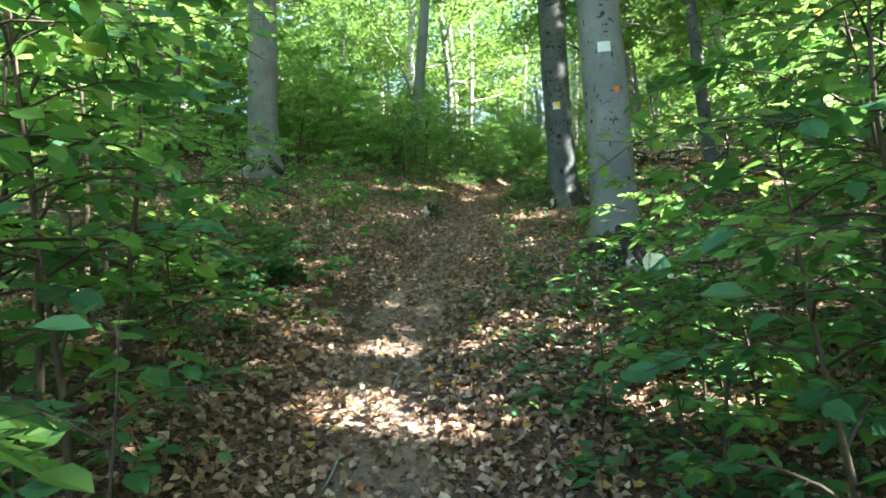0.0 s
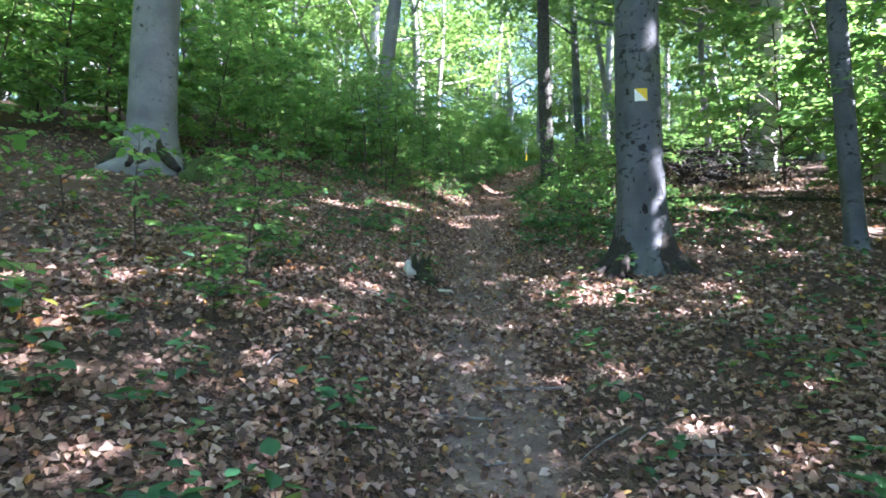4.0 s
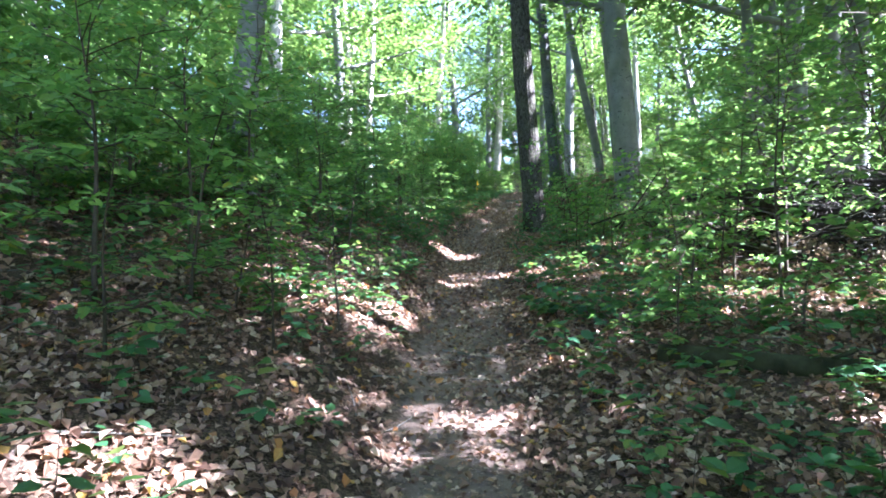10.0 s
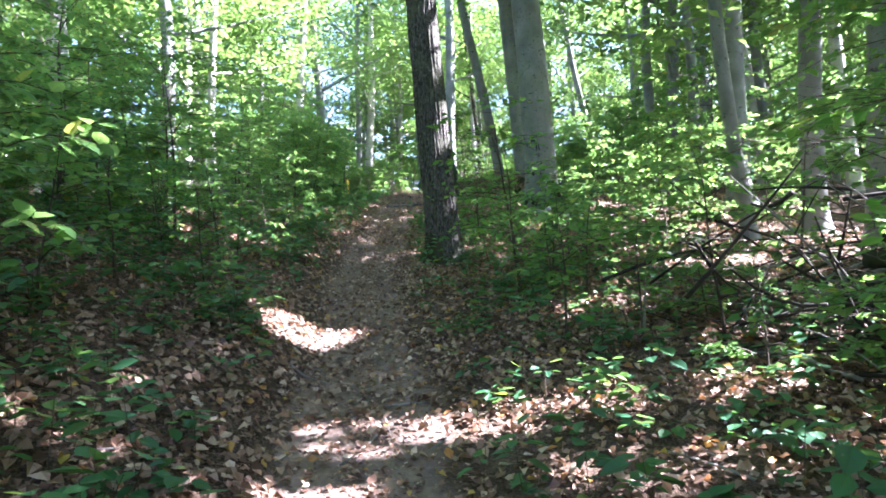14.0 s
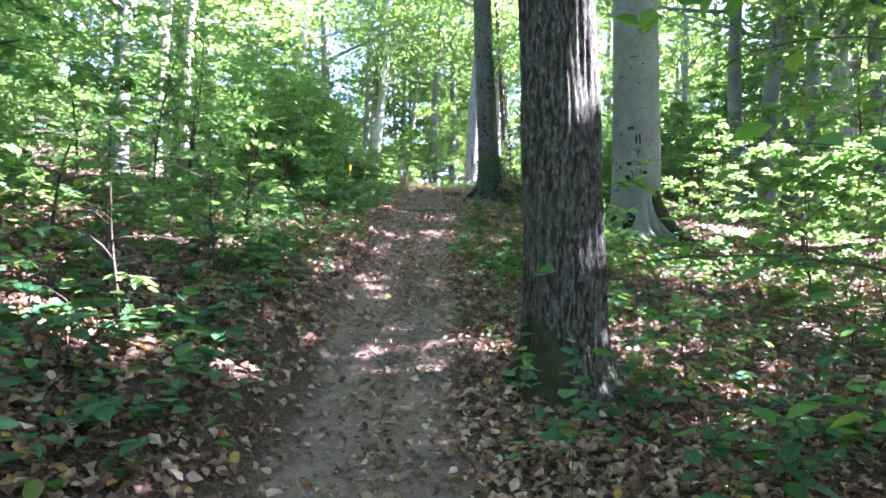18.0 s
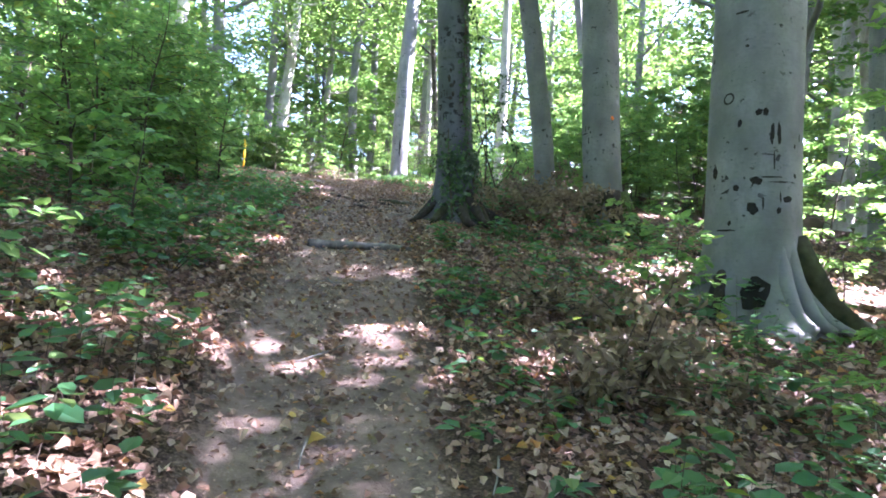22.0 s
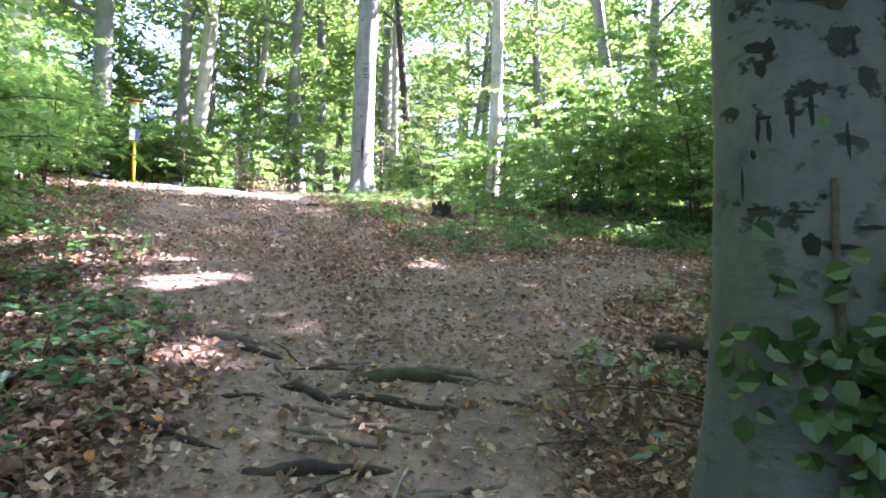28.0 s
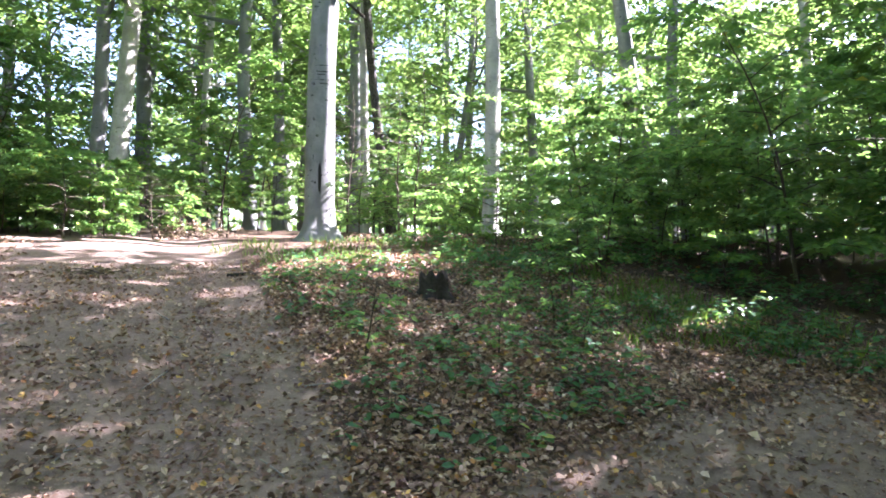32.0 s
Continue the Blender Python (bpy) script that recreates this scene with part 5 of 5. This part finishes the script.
tagged(new("grass", mesh_of("grass", *leaves(at, along, up, ln, 0.011, rng, 0.3, False), GRASS_GREEN, False)), "tufts of green woodland grass beside the trail", "grass", kind="stuff")

# fallen twigs
rng = np.random.default_rng(79)
x, y = along_trail(420, rng, -1.0, 44.0, 4.0)
pieces = []
for i in range(len(x)):
    L, a = rng.uniform(0.12, 0.5), rng.random() * 6.283
    s = np.linspace(-0.5, 0.5, 5)
    bend = rng.normal(0, 0.12)
    px, py = x[i] + L * (s * math.cos(a) - bend * s * s * math.sin(a)), y[i] + L * (s * math.sin(a) + bend * s * s * math.cos(a))
    pieces.append(tube(np.stack([px, py, ground(px, py) + 0.012 + 0.01 * rng.random()], 1), rng.uniform(0.003, 0.008) * (1.1 - 0.6 * (s + 0.5)), 5, i, 0.2))
tagged(new("fallen_twigs", mesh_of("fallen_twigs", *joined(pieces), DEAD_WOOD)), "thin dry twigs lying among the leaves", "twigs", kind="stuff")


def lying(name, ends, r, material, label, category="log", sink=0.75, bend=0.05, lift=0.0, seed=0, segs=12, knots=2):
    """A log or branch that lies on the ground between two places, with broken ends and stubs of twigs."""
    (xa, ya), (xb, yb) = ends
    rng = np.random.default_rng(seed)
    s = np.linspace(0, 1, 14)
    nx, ny = -(yb - ya), xb - xa
    px = xa + (xb - xa) * s + nx * bend * np.sin(s * 3.1) + rng.normal(0, 0.004, 14)
    py = ya + (yb - ya) * s + ny * bend * np.sin(s * 3.1) + rng.normal(0, 0.004, 14)
    pz = ground(px, py) + r * sink + lift * s
    pz = 0.5 * pz + 0.5 * np.linspace(pz[0], pz[-1], 14) if lift == 0 else pz
    rr = r * (1 - 0.35 * s) * (1 + 0.06 * np.sin(s * 17 + seed))
    rr[0], rr[-1] = rr[0] * 0.75, rr[-1] * 0.6
    top = thing(name, pose(xa, ya, height(xa, ya)), label, category)
    off = np.array([xa, ya, height(xa, ya)])
    p = np.stack([px, py, pz], 1) - off
    part("wood", mesh_of("wood", *tube(p, rr, segs, seed, 0.14), material), top)
    for k in range(knots):
        q = p[int(rng.integers(3, 11))]
        a = rng.random() * 6.283
        t = np.linspace(0, 1, 4)[:, None]
        d = np.array([math.cos(a), math.sin(a), 0.5]) * r * (1.6 + 2 * rng.random())
        part("twig_stub", mesh_of("twig_stub", *tube(q + d * t, r * 0.28 * (1.1 - t[:, 0] * 0.6), 6, k), material), top)
    return top


lying("log", ((7.12, 33.02), (7.98, 32.58)), 0.046, GREY_LOG, "grey barkless log lying across the dirt trail", bend=0.14, seed=1)
lying("fallen_trunk", ((2.95, 16.4), (5.6, 13.9)), 0.075, MOSS_WOOD, "dark mossy fallen trunk in the undergrowth", seed=2, knots=4)
lying("fallen_trunk", ((5.2, 16.4), (9.5, 14.6)), 0.08, MOSS_WOOD, "rotten dark trunk lying among leaves", seed=3, knots=3)
lying("branch", ((7.0, 28.1), (8.4, 26.8)), 0.022, DARK_WOOD, "dark fallen branch among the leaves", "branch", seed=4, knots=3)
lying("branch", ((7.6, 29.6), (7.3, 28.0)), 0.018, TWIG, "thin fallen branch among bramble", "branch", seed=5, knots=3)
lying("branch", ((13.1, 45.6), (16.0, 44.9)), 0.03, DARK_WOOD, "long dark branch lying on the bank", "branch", seed=6, knots=4)
lying("branch", ((10.5, 33.2), (12.4, 32.4)), 0.03, DARK_WOOD, "dark branch lying below the beeches", "branch", seed=7)
lying("branch", ((4.5, 22.9), (5.3, 21.6)), 0.028, DARK_WOOD, "dark stick below the sapling leaves", "branch", seed=8)
lying("branch", ((8.75, 35.75), (9.0, 35.55)), 0.014, ROOT_WOOD, "short stick on the trodden trail", "branch", seed=9)
lying("branch", ((10.0, 38.0), (10.55, 37.65)), 0.012, DEAD_WOOD, "thin stick on the trodden trail", "branch", seed=10)
lying("log", ((11.3, 35.95), (11.95, 35.6)), 0.085, DARK_WOOD, "rotting dark log behind the ivy beech", seed=11)


def exposed_root(points, r, seed, label):
    """A root that breaks out of the trail and dives in again."""
    p = smooth_curve(points, 5)
    p = np.stack([p[:, 0], p[:, 1], ground(p[:, 0], p[:, 1]) + p[:, 2]], 1)
    s = np.linspace(0, 1, len(p))
    top = thing("exposed_root", pose(*p[0]), label, "root", "roots across the trail")
    part("root", mesh_of("root", *tube(p - p[0], r * (1 - 0.5 * s) * (1 + 0.2 * np.sin(s * 19 + seed)), 9, seed, 0.45), MOSS_WOOD if seed == 4 else DARK_WOOD if seed % 2 else ROOT_WOOD), top)


ROOTS = (((8.75, 37.05, 9.05, 36.75), 0.05), ((8.9, 36.85, 9.05, 36.6), 0.035), ((9.0, 36.55, 8.95, 36.2), 0.025), ((8.9, 36.25, 9.05, 35.95), 0.04), ((9.3, 36.15, 9.75, 35.85), 0.07),
         ((9.1, 36.0, 9.5, 35.7), 0.04), ((9.7, 36.15, 9.85, 35.75), 0.04), ((8.6, 35.6, 9.0, 35.4), 0.05), ((8.75, 35.85, 8.95, 35.55), 0.025), ((8.2, 36.1, 8.5, 35.8), 0.03),
         ((9.4, 36.7, 9.9, 36.55), 0.02), ((5.35, 25.05, 4.85, 24.55), 0.03), ((8.8, 35.2, 9.3, 35.1), 0.03))
rng = np.random.default_rng(90)
thin = [(lambda x, y, a, L: (x, y, x + L * math.cos(a), y + L * math.sin(a)))(rng.uniform(8.5, 9.9), rng.uniform(35.0, 37.1), rng.uniform(-1.6, 0.4), rng.uniform(0.2, 0.5)) for _ in range(16)]
for i, ((xa, ya, xb, yb), r) in enumerate(ROOTS + tuple((e, rng.uniform(0.01, 0.022)) for e in thin)):
    xa, ya, xb, yb, r = xa * 1.2 - xb * 0.2, ya * 1.2 - yb * 0.2, xb * 1.2 - xa * 0.2, yb * 1.2 - ya * 0.2, r * 0.75
    pts = [(xa, ya, -r * 1.2), (xa * 0.7 + xb * 0.3 + 0.04 * math.sin(i * 5), ya * 0.7 + yb * 0.3, r * 0.25), (xa * 0.35 + xb * 0.65, ya * 0.35 + yb * 0.65 + 0.05 * math.cos(i * 3), r * 0.1), (xb, yb, -r * 1.3)]
    exposed_root(pts, r, i, "weathered tree root breaking through the trail")


def stump(name, x, y, r, h, material, label, seed, ragged=0.3):
    """A broken stump: a flared foot and a ragged, hollow top."""
    rng = np.random.default_rng(seed)
    segs, rings = 22, 9
    th, z = np.meshgrid(np.arange(segs) / segs * 6.283, np.linspace(-0.15, 1, rings))
    rag = 1 + ragged * (rng.random(segs) - 0.6)
    zz = np.where(z > 0, z * h * (1 + (rag - 1)[None, :] * z), z)
    rr = r * (1 + 0.9 * np.exp(-np.maximum(z, 0) * 4.5) * (0.4 + 0.5 * np.cos(4 * th + seed))) * (1 + 0.08 * np.sin(9 * th + 4 * z))
    v = np.stack([rr * np.cos(th), rr * np.sin(th), zz], -1)
    inner = np.stack([v[-1, :, 0] * 0.72, v[-1, :, 1] * 0.72, v[-1, :, 2] - 0.25 * h], -1)
    v = np.concatenate([v.reshape(-1, 3), inner])
    f = grid_faces(rings + 1, segs)
    top = thing(name, pose(x, y, height(x, y)), label, "stump")
    part("wood", mesh_of("wood", v, [f, np.array([rings * segs + np.arange(segs)])], material), top)
    return top


s1 = stump("stump", 0.13, 11.15, 0.11, 0.2, MOSS_WOOD, "small dark broken stump beside the trail", 3, 0.9)
part("bare_wood", mesh_of("bare_wood", *tube(np.array([[-0.10, -0.05, -0.02], [-0.10, -0.06, 0.06], [-0.095, -0.055, 0.13], [-0.09, -0.05, 0.19]]), [0.055, 0.066, 0.058, 0.035], 9, 5, 1.0), STONE), s1, "pale bare wood")
stump("stump", 14.9, 43.35, 0.17, 0.28, DARK_WOOD, "dark rotten stump on the leafy bank", 4, 0.6)
stump("stump", 3.55, 36.6, 0.24, 0.62, BEECH, "tall grey broken stump on the bank", 6, 0.4)
stump("stump", -3.05, 15.2, 0.26, 0.3, MOSS, "mossy stump against the old beech", 8, 0.5)


def stone(x, y, size, label, seed):
    rng = np.random.default_rng(seed)
    bm = bmesh.new()
    bmesh.ops.create_icosphere(bm, subdivisions=3, radius=1.0)
    for v in bm.verts:
        n = noise.noise(v.co * 1.4 + Vector((seed, 0, 0)))
        v.co = Vector((v.co.x * size[0], v.co.y * size[1], v.co.z * size[2])) * (1 + 0.35 * n)
    me = bpy.data.meshes.new("stone")
    bm.to_mesh(me)
    bm.free()
    me.materials.append(STONE)
    ob = new("stone", me)
    ob.matrix_basis = pose(x, y, height(x, y) + size[2] * 0.4, 0, 0, seed * 40)
    tagged(ob, label, "stone")


stone(2.86, 11.2, (0.08, 0.08, 0.11), "pale yellowish stone at the foot of a beech", 1)
stone(0.36, 10.95, (0.10, 0.08, 0.03), "flat grey stone beside a stump", 3)

# the heap of cut branches
rng = np.random.default_rng(80)
heap = thing("brush_pile", pose(7.2, 19.3, height(7.2, 19.3), 0, 0, -38), "dark heap of cut logs and dry branches", "brush pile")
for i in range(8):
    a = rng.normal(0.15, 0.55)
    L, z = rng.uniform(2.0, 3.8), 0.08 + 0.12 * i
    c = np.array([rng.normal(0, 0.25), rng.normal(0, 0.35), z])
    s = np.linspace(-0.5, 0.5, 8)
    p = c + np.stack([math.cos(a) * L * s, math.sin(a) * L * s, 0.06 * np.sin(s * 5 + i) + rng.normal(0, 0.16) * s], 1)
    part("log", mesh_of("log", *tube(p, rng.uniform(0.03, 0.075) * (1 - 0.5 * (s + 0.5)), 9, i, 0.3), DARK_WOOD if i % 3 else MOSS_WOOD), heap)
pieces = []
for i in range(520):
    a, e, L = rng.random() * 6.283, rng.normal(0.15, 0.35), rng.uniform(0.4, 1.6)
    c = np.array([rng.normal(0.1, 1.15), rng.normal(0, 0.55), abs(rng.normal(0.42, 0.36))])
    s = np.linspace(-0.5, 0.5, 6)
    d = np.array([math.cos(a) * math.cos(e), math.sin(a) * math.cos(e), math.sin(e)])
    p = c + d * (L * s)[:, None] + np.stack([0 * s, 0 * s, rng.normal(0, 0.25) * s * s], 1)
    p[:, 2] = np.maximum(p[:, 2], 0.02)
    pieces.append(tube(p, rng.uniform(0.005, 0.016) * (1.1 - 0.7 * (s + 0.5)), 5, i, 0.2))
tagged(part("brushwood", mesh_of("brushwood", *joined(pieces[:130]), DEAD_WOOD), heap), kind="stuff")
tagged(part("brushwood", mesh_of("brushwood", *joined(pieces[130:]), DARK_WOOD), heap), kind="stuff")


def dry_bush(name, x, y, reach, n, label, seed, rise=0.6, material=None, leaf=0.06):
    """A bundle of bent twigs with leaves that hang on them."""
    rng = np.random.default_rng(seed)
    pieces, at, along = [], [], []
    for i in range(18):
        a, e, L = rng.random() * 6.283, rng.uniform(0.1, 1.0) * rise, reach * rng.uniform(0.5, 1.1)
        s = np.linspace(0, 1, 8)
        b = a + rng.normal(0, 0.5) * s
        p = np.stack([np.cos(b) * math.cos(e) * L * s, np.sin(b) * math.cos(e) * L * s, L * (math.sin(e) * s - 0.35 * s * s) + 0.05], 1) + rng.normal(0, 0.08, 3) * [1, 1, 0]
        pieces.append(tube(p, 0.007 * (1.1 - s), 4, i))
        k = n // 18
        u = 0.25 + 0.75 * rng.random(k)
        at.append(np.stack([np.interp(u, s, p[:, c]) for c in range(3)], 1) + rng.normal(0, 0.04, (k, 3)))
        along.append(np.stack([rng.normal(0, 1, k), rng.normal(0, 1, k), rng.normal(-0.6, 0.5, k)], 1))
    at, along = np.concatenate(at), np.concatenate(along)
    ln = leaf * rng.uniform(0.6, 1.3, len(at))
    up = rng.normal(0, 1, (len(at), 3)) + [0, 0, 0.8]
    top = thing(name, pose(x, y, height(x, y)), label, "dead branch")
    tagged(part("branchwork", mesh_of("branchwork", *joined(pieces), TWIG), top), kind="stuff")
    part("foliage", mesh_of("foliage", *leaves(at, along, up, ln, ln * 0.55, rng, 0.6, True), material or WITHERED, False), top)


dry_bush("withered_branch", 10.35, 33.75, 1.0, 700, "withered branch with brown leaves on a mound", 1, 0.9)
dry_bush("withered_branch", 10.2, 33.7, 1.1, 900, "heap of dark withered branches below the beeches", 13, 0.9, leaf=0.08)
dry_bush("withered_branch", 11.1, 33.8, 1.0, 800, "drooping withered branch beside mossy roots", 14, 1.0, leaf=0.08)
dry_bush("withered_branch", 10.8, 34.1, 0.9, 600, "withered branch between the three beeches", 2, 1.1)
dry_bush("withered_branch", 10.5, 34.7, 1.1, 700, "tall dry branch with withered leaves between two beeches", 8, 1.5)
dry_bush("withered_branch", 6.6, 18.6, 1.2, 900, "heap of withered brushwood with brown leaves", 9, 0.8)
dry_bush("withered_branch", 7.8, 17.9, 1.1, 700, "dead branches with clinging brown leaves", 10, 1.0)
dry_bush("withered_branch", 7.75, 29.75, 1.0, 800, "bush of withered brown leaves beside the trail", 11, 1.3, leaf=0.07)
dry_bush("withered_branch", 8.35, 30.2, 0.9, 600, "hanging withered brown leaves on dead twigs", 12, 1.3, leaf=0.07)
dry_bush("withered_branch", 8.4, 30.9, 0.9, 500, "dry brown branch hanging over the bank", 3, 0.9)
dry_bush("withered_branch", 7.6, 29.7, 0.7, 350, "dry brown fern and bramble stems", 4, 0.9)
dry_bush("withered_branch", 1.35, 18.75, 0.55, 90, "dead twigs sticking out of a sunny bank", 5, 1.2)
dry_bush("withered_branch", 11.6, 45.9, 0.5, 140, "small dead twig heap on the trail's edge", 6, 0.5)
dry_bush("withered_branch", 14.2, 50.6, 1.0, 600, "sunlit dry bush beside the tall beech", 7, 1.2, leaf=0.07)

# ivy on the crest beech
rng = np.random.default_rng(81)
n = 1000
look_at = facing(9.46, 34.12, 7.6, 33.0)
th = look_at + rng.normal(0.75, 0.6, n)
z = np.where(rng.random(n) < 0.45, rng.normal(0.72, 0.1, n), np.abs(rng.normal(0.3, 0.3, n)))
extra = rng.random(n) < 0.3
z = np.where(extra, rng.uniform(0.5, 3.2, n), z)
th = np.where(extra, look_at + 1.15 + 0.12 * np.sin(z * 3) + rng.normal(0, 0.1, n), th)
at = np.stack([*crest_trunk.middle(z), z], 1)
rad = crest_trunk.radius(th, z) + rng.uniform(0.01, 0.08, n)
at = at + np.stack([rad * np.cos(th), rad * np.sin(th), 0 * th], 1)
outward = np.stack([np.cos(th), np.sin(th), 0.3 + 0 * th], 1)
down = np.stack([-np.sin(th) * rng.normal(0, 0.6, n), np.cos(th) * rng.normal(0, 0.6, n), rng.uniform(-1, 0.2, n)], 1)
ln = rng.uniform(0.03, 0.065, n)
ivy = thing("ivy", pose(9.46, 34.12, height(9.46, 34.12)), "dark green ivy climbing the foot of a beech", "ivy")
part("foliage", mesh_of("foliage", *leaves(at, down, outward, ln, ln * 0.85, rng, 0.2, True), IVY_GREEN, False), ivy)
zz = np.linspace(-0.05, 3.2, 16)
for k, a0 in enumerate((1.12, 1.2, 0.2)):
    hh = zz if k < 2 else zz * 0.35
    aa = look_at + a0 + 0.12 * np.sin(hh * 3 + k)
    rr = crest_trunk.radius(aa, hh) + 0.012
    mx, my = crest_trunk.middle(hh)
    part("stem", mesh_of("stem", *tube(np.stack([mx + rr * np.cos(aa), my + rr * np.sin(aa), hh], 1), 0.014 * (1.1 - 0.6 * zz / 3.2), 6, k, 0.2), TWIG), ivy)

# a dry climber beside the crest beech
rng = np.random.default_rng(83)
vine = thing("climber", pose(10.2, 34.4, height(10.2, 34.4)), "dry climbing plant with dark hanging leaves between beeches", "climber")
at, along = [], []
for k in range(4):
    u = np.linspace(0, 1, 14)
    p = np.stack([0.10 * k - 0.15 + (0.10 + 0.1 * k) * np.sin(u * 5 + k * 1.7) - 0.25 * u, 0.12 * np.cos(u * 4 + k) * u, (2.9 - 0.4 * k) * u - 0.03], 1)
    part("stem", mesh_of("stem", *tube(p, 0.011 * (1.15 - u), 6, k, 0.3), TWIG), vine)
    f = rng.random(95)
    at.append(np.stack([np.interp(f, u, p[:, c]) for c in range(3)], 1) + rng.normal(0, 0.05, (95, 3)))
    along.append(np.stack([rng.normal(0, 0.7, 95), rng.normal(0, 0.7, 95), rng.uniform(-1, 0.1, 95)], 1))
at, along = np.concatenate(at), np.concatenate(along)
part("foliage", mesh_of("foliage", *leaves(at, along, rng.normal(0, 1, (len(at), 3)), rng.uniform(0.04, 0.08, len(at)), 0.04, rng, 0.5, True, 0.1), IVY_GREEN, False), vine)

# the signpost
px, py = 10.6, 50.0
post = thing("signpost", pose(px, py, height(px, py), 0, 0, -12) @ Matrix.Diagonal((1.12, 1.12, 1.12, 1)), "yellow signpost with white boards and a small roof", "signpost")


def board(name, size, at, material, parent, label="", bevel=0.008):
    bm = bmesh.new()
    bmesh.ops.create_cube(bm, size=1.0)
    bmesh.ops.scale(bm, vec=size, verts=bm.verts)
    bmesh.ops.bevel(bm, geom=bm.edges[:], offset=bevel, segments=2, affect="EDGES")
    bmesh.ops.translate(bm, vec=at, verts=bm.verts)
    me = bpy.data.meshes.new(name)
    bm.to_mesh(me)
    bm.free()
    me.materials.append(material)
    return part(name, me, parent, label)


part("pole", mesh_of("pole", *tube(np.array([[0, 0, -0.3], [0, 0, 0.8], [0, 0, 1.75]]), [0.03, 0.03, 0.03], 12), YELLOW_PAINT), post, "yellow painted pole")
board("board", (0.16, 0.025, 0.34), (0, -0.045, 1.52), SIGN_WHITE, post, "white upper board")
low_board = board("board", (0.2, 0.025, 0.26), (0.0, -0.045, 1.05), SIGN_BLUE, post, "dark framed lower board")
board("board", (0.13, 0.02, 0.2), (-0.01, -0.045, 1.27), SIGN_WHITE, post, "small white middle board", 0.006)
board("sheet", (0.11, 0.006, 0.24), (-0.042, -0.062, 1.05), SIGN_WHITE, low_board, "white printed sheet", 0.002)
board("roof", (0.34, 0.22, 0.03), (0, 0, 1.79), SIGN_ROOF, post, "red-brown little roof")

# ---------- far woods ----------
rng = np.random.default_rng(82)
a = np.linspace(0, 2 * math.pi, 361)[:-1]
rows = []
for k, (d, h) in enumerate(((118, -3.0), (122, 5.0), (126, 11.0), (133, 16.0))):
    dist = d + 3 * np.sin(a * 23 + k) + 2 * np.sin(a * 41 + 2 * k)
    X, Y = 8 + dist * np.cos(a), 30 + dist * np.sin(a)
    rows.append(np.stack([X, Y, ground(X, Y) + h + (k > 0) * (1.4 * np.sin(a * 37 + k) + 1.0 * np.sin(a * 83) + rng.normal(0, 0.5, 360))], 1))
WOODS = leaf_material("far_wood_leaf", (0.0, (0.06, 0.15, 0.03)), (1.0, (0.12, 0.22, 0.04)), through_share=0.3)
tagged(new("backdrop", mesh_of("backdrop", np.concatenate(rows), grid_faces(4, 360), WOODS, False)), "far green edge of the woods", "woods", kind="structure")
hub = rng.random(13000) * 6.283
dist = rng.uniform(95, 128, 13000)
X, Y = 8 + dist * np.cos(hub), 30 + dist * np.sin(hub)
at = np.stack([X, Y, ground(X, Y) + rng.uniform(0, 16, 13000)], 1)
along, up = random_turn(13000, rng, 0.9)
tagged(new("far_woods", mesh_of("far_woods", *leaves(at, along, up, rng.uniform(0.8, 1.8, 13000), rng.uniform(0.6, 1.2, 13000), rng, 0.3, False), WOODS, False)), "leafy undergrowth of the far woods", "woods", kind="stuff")
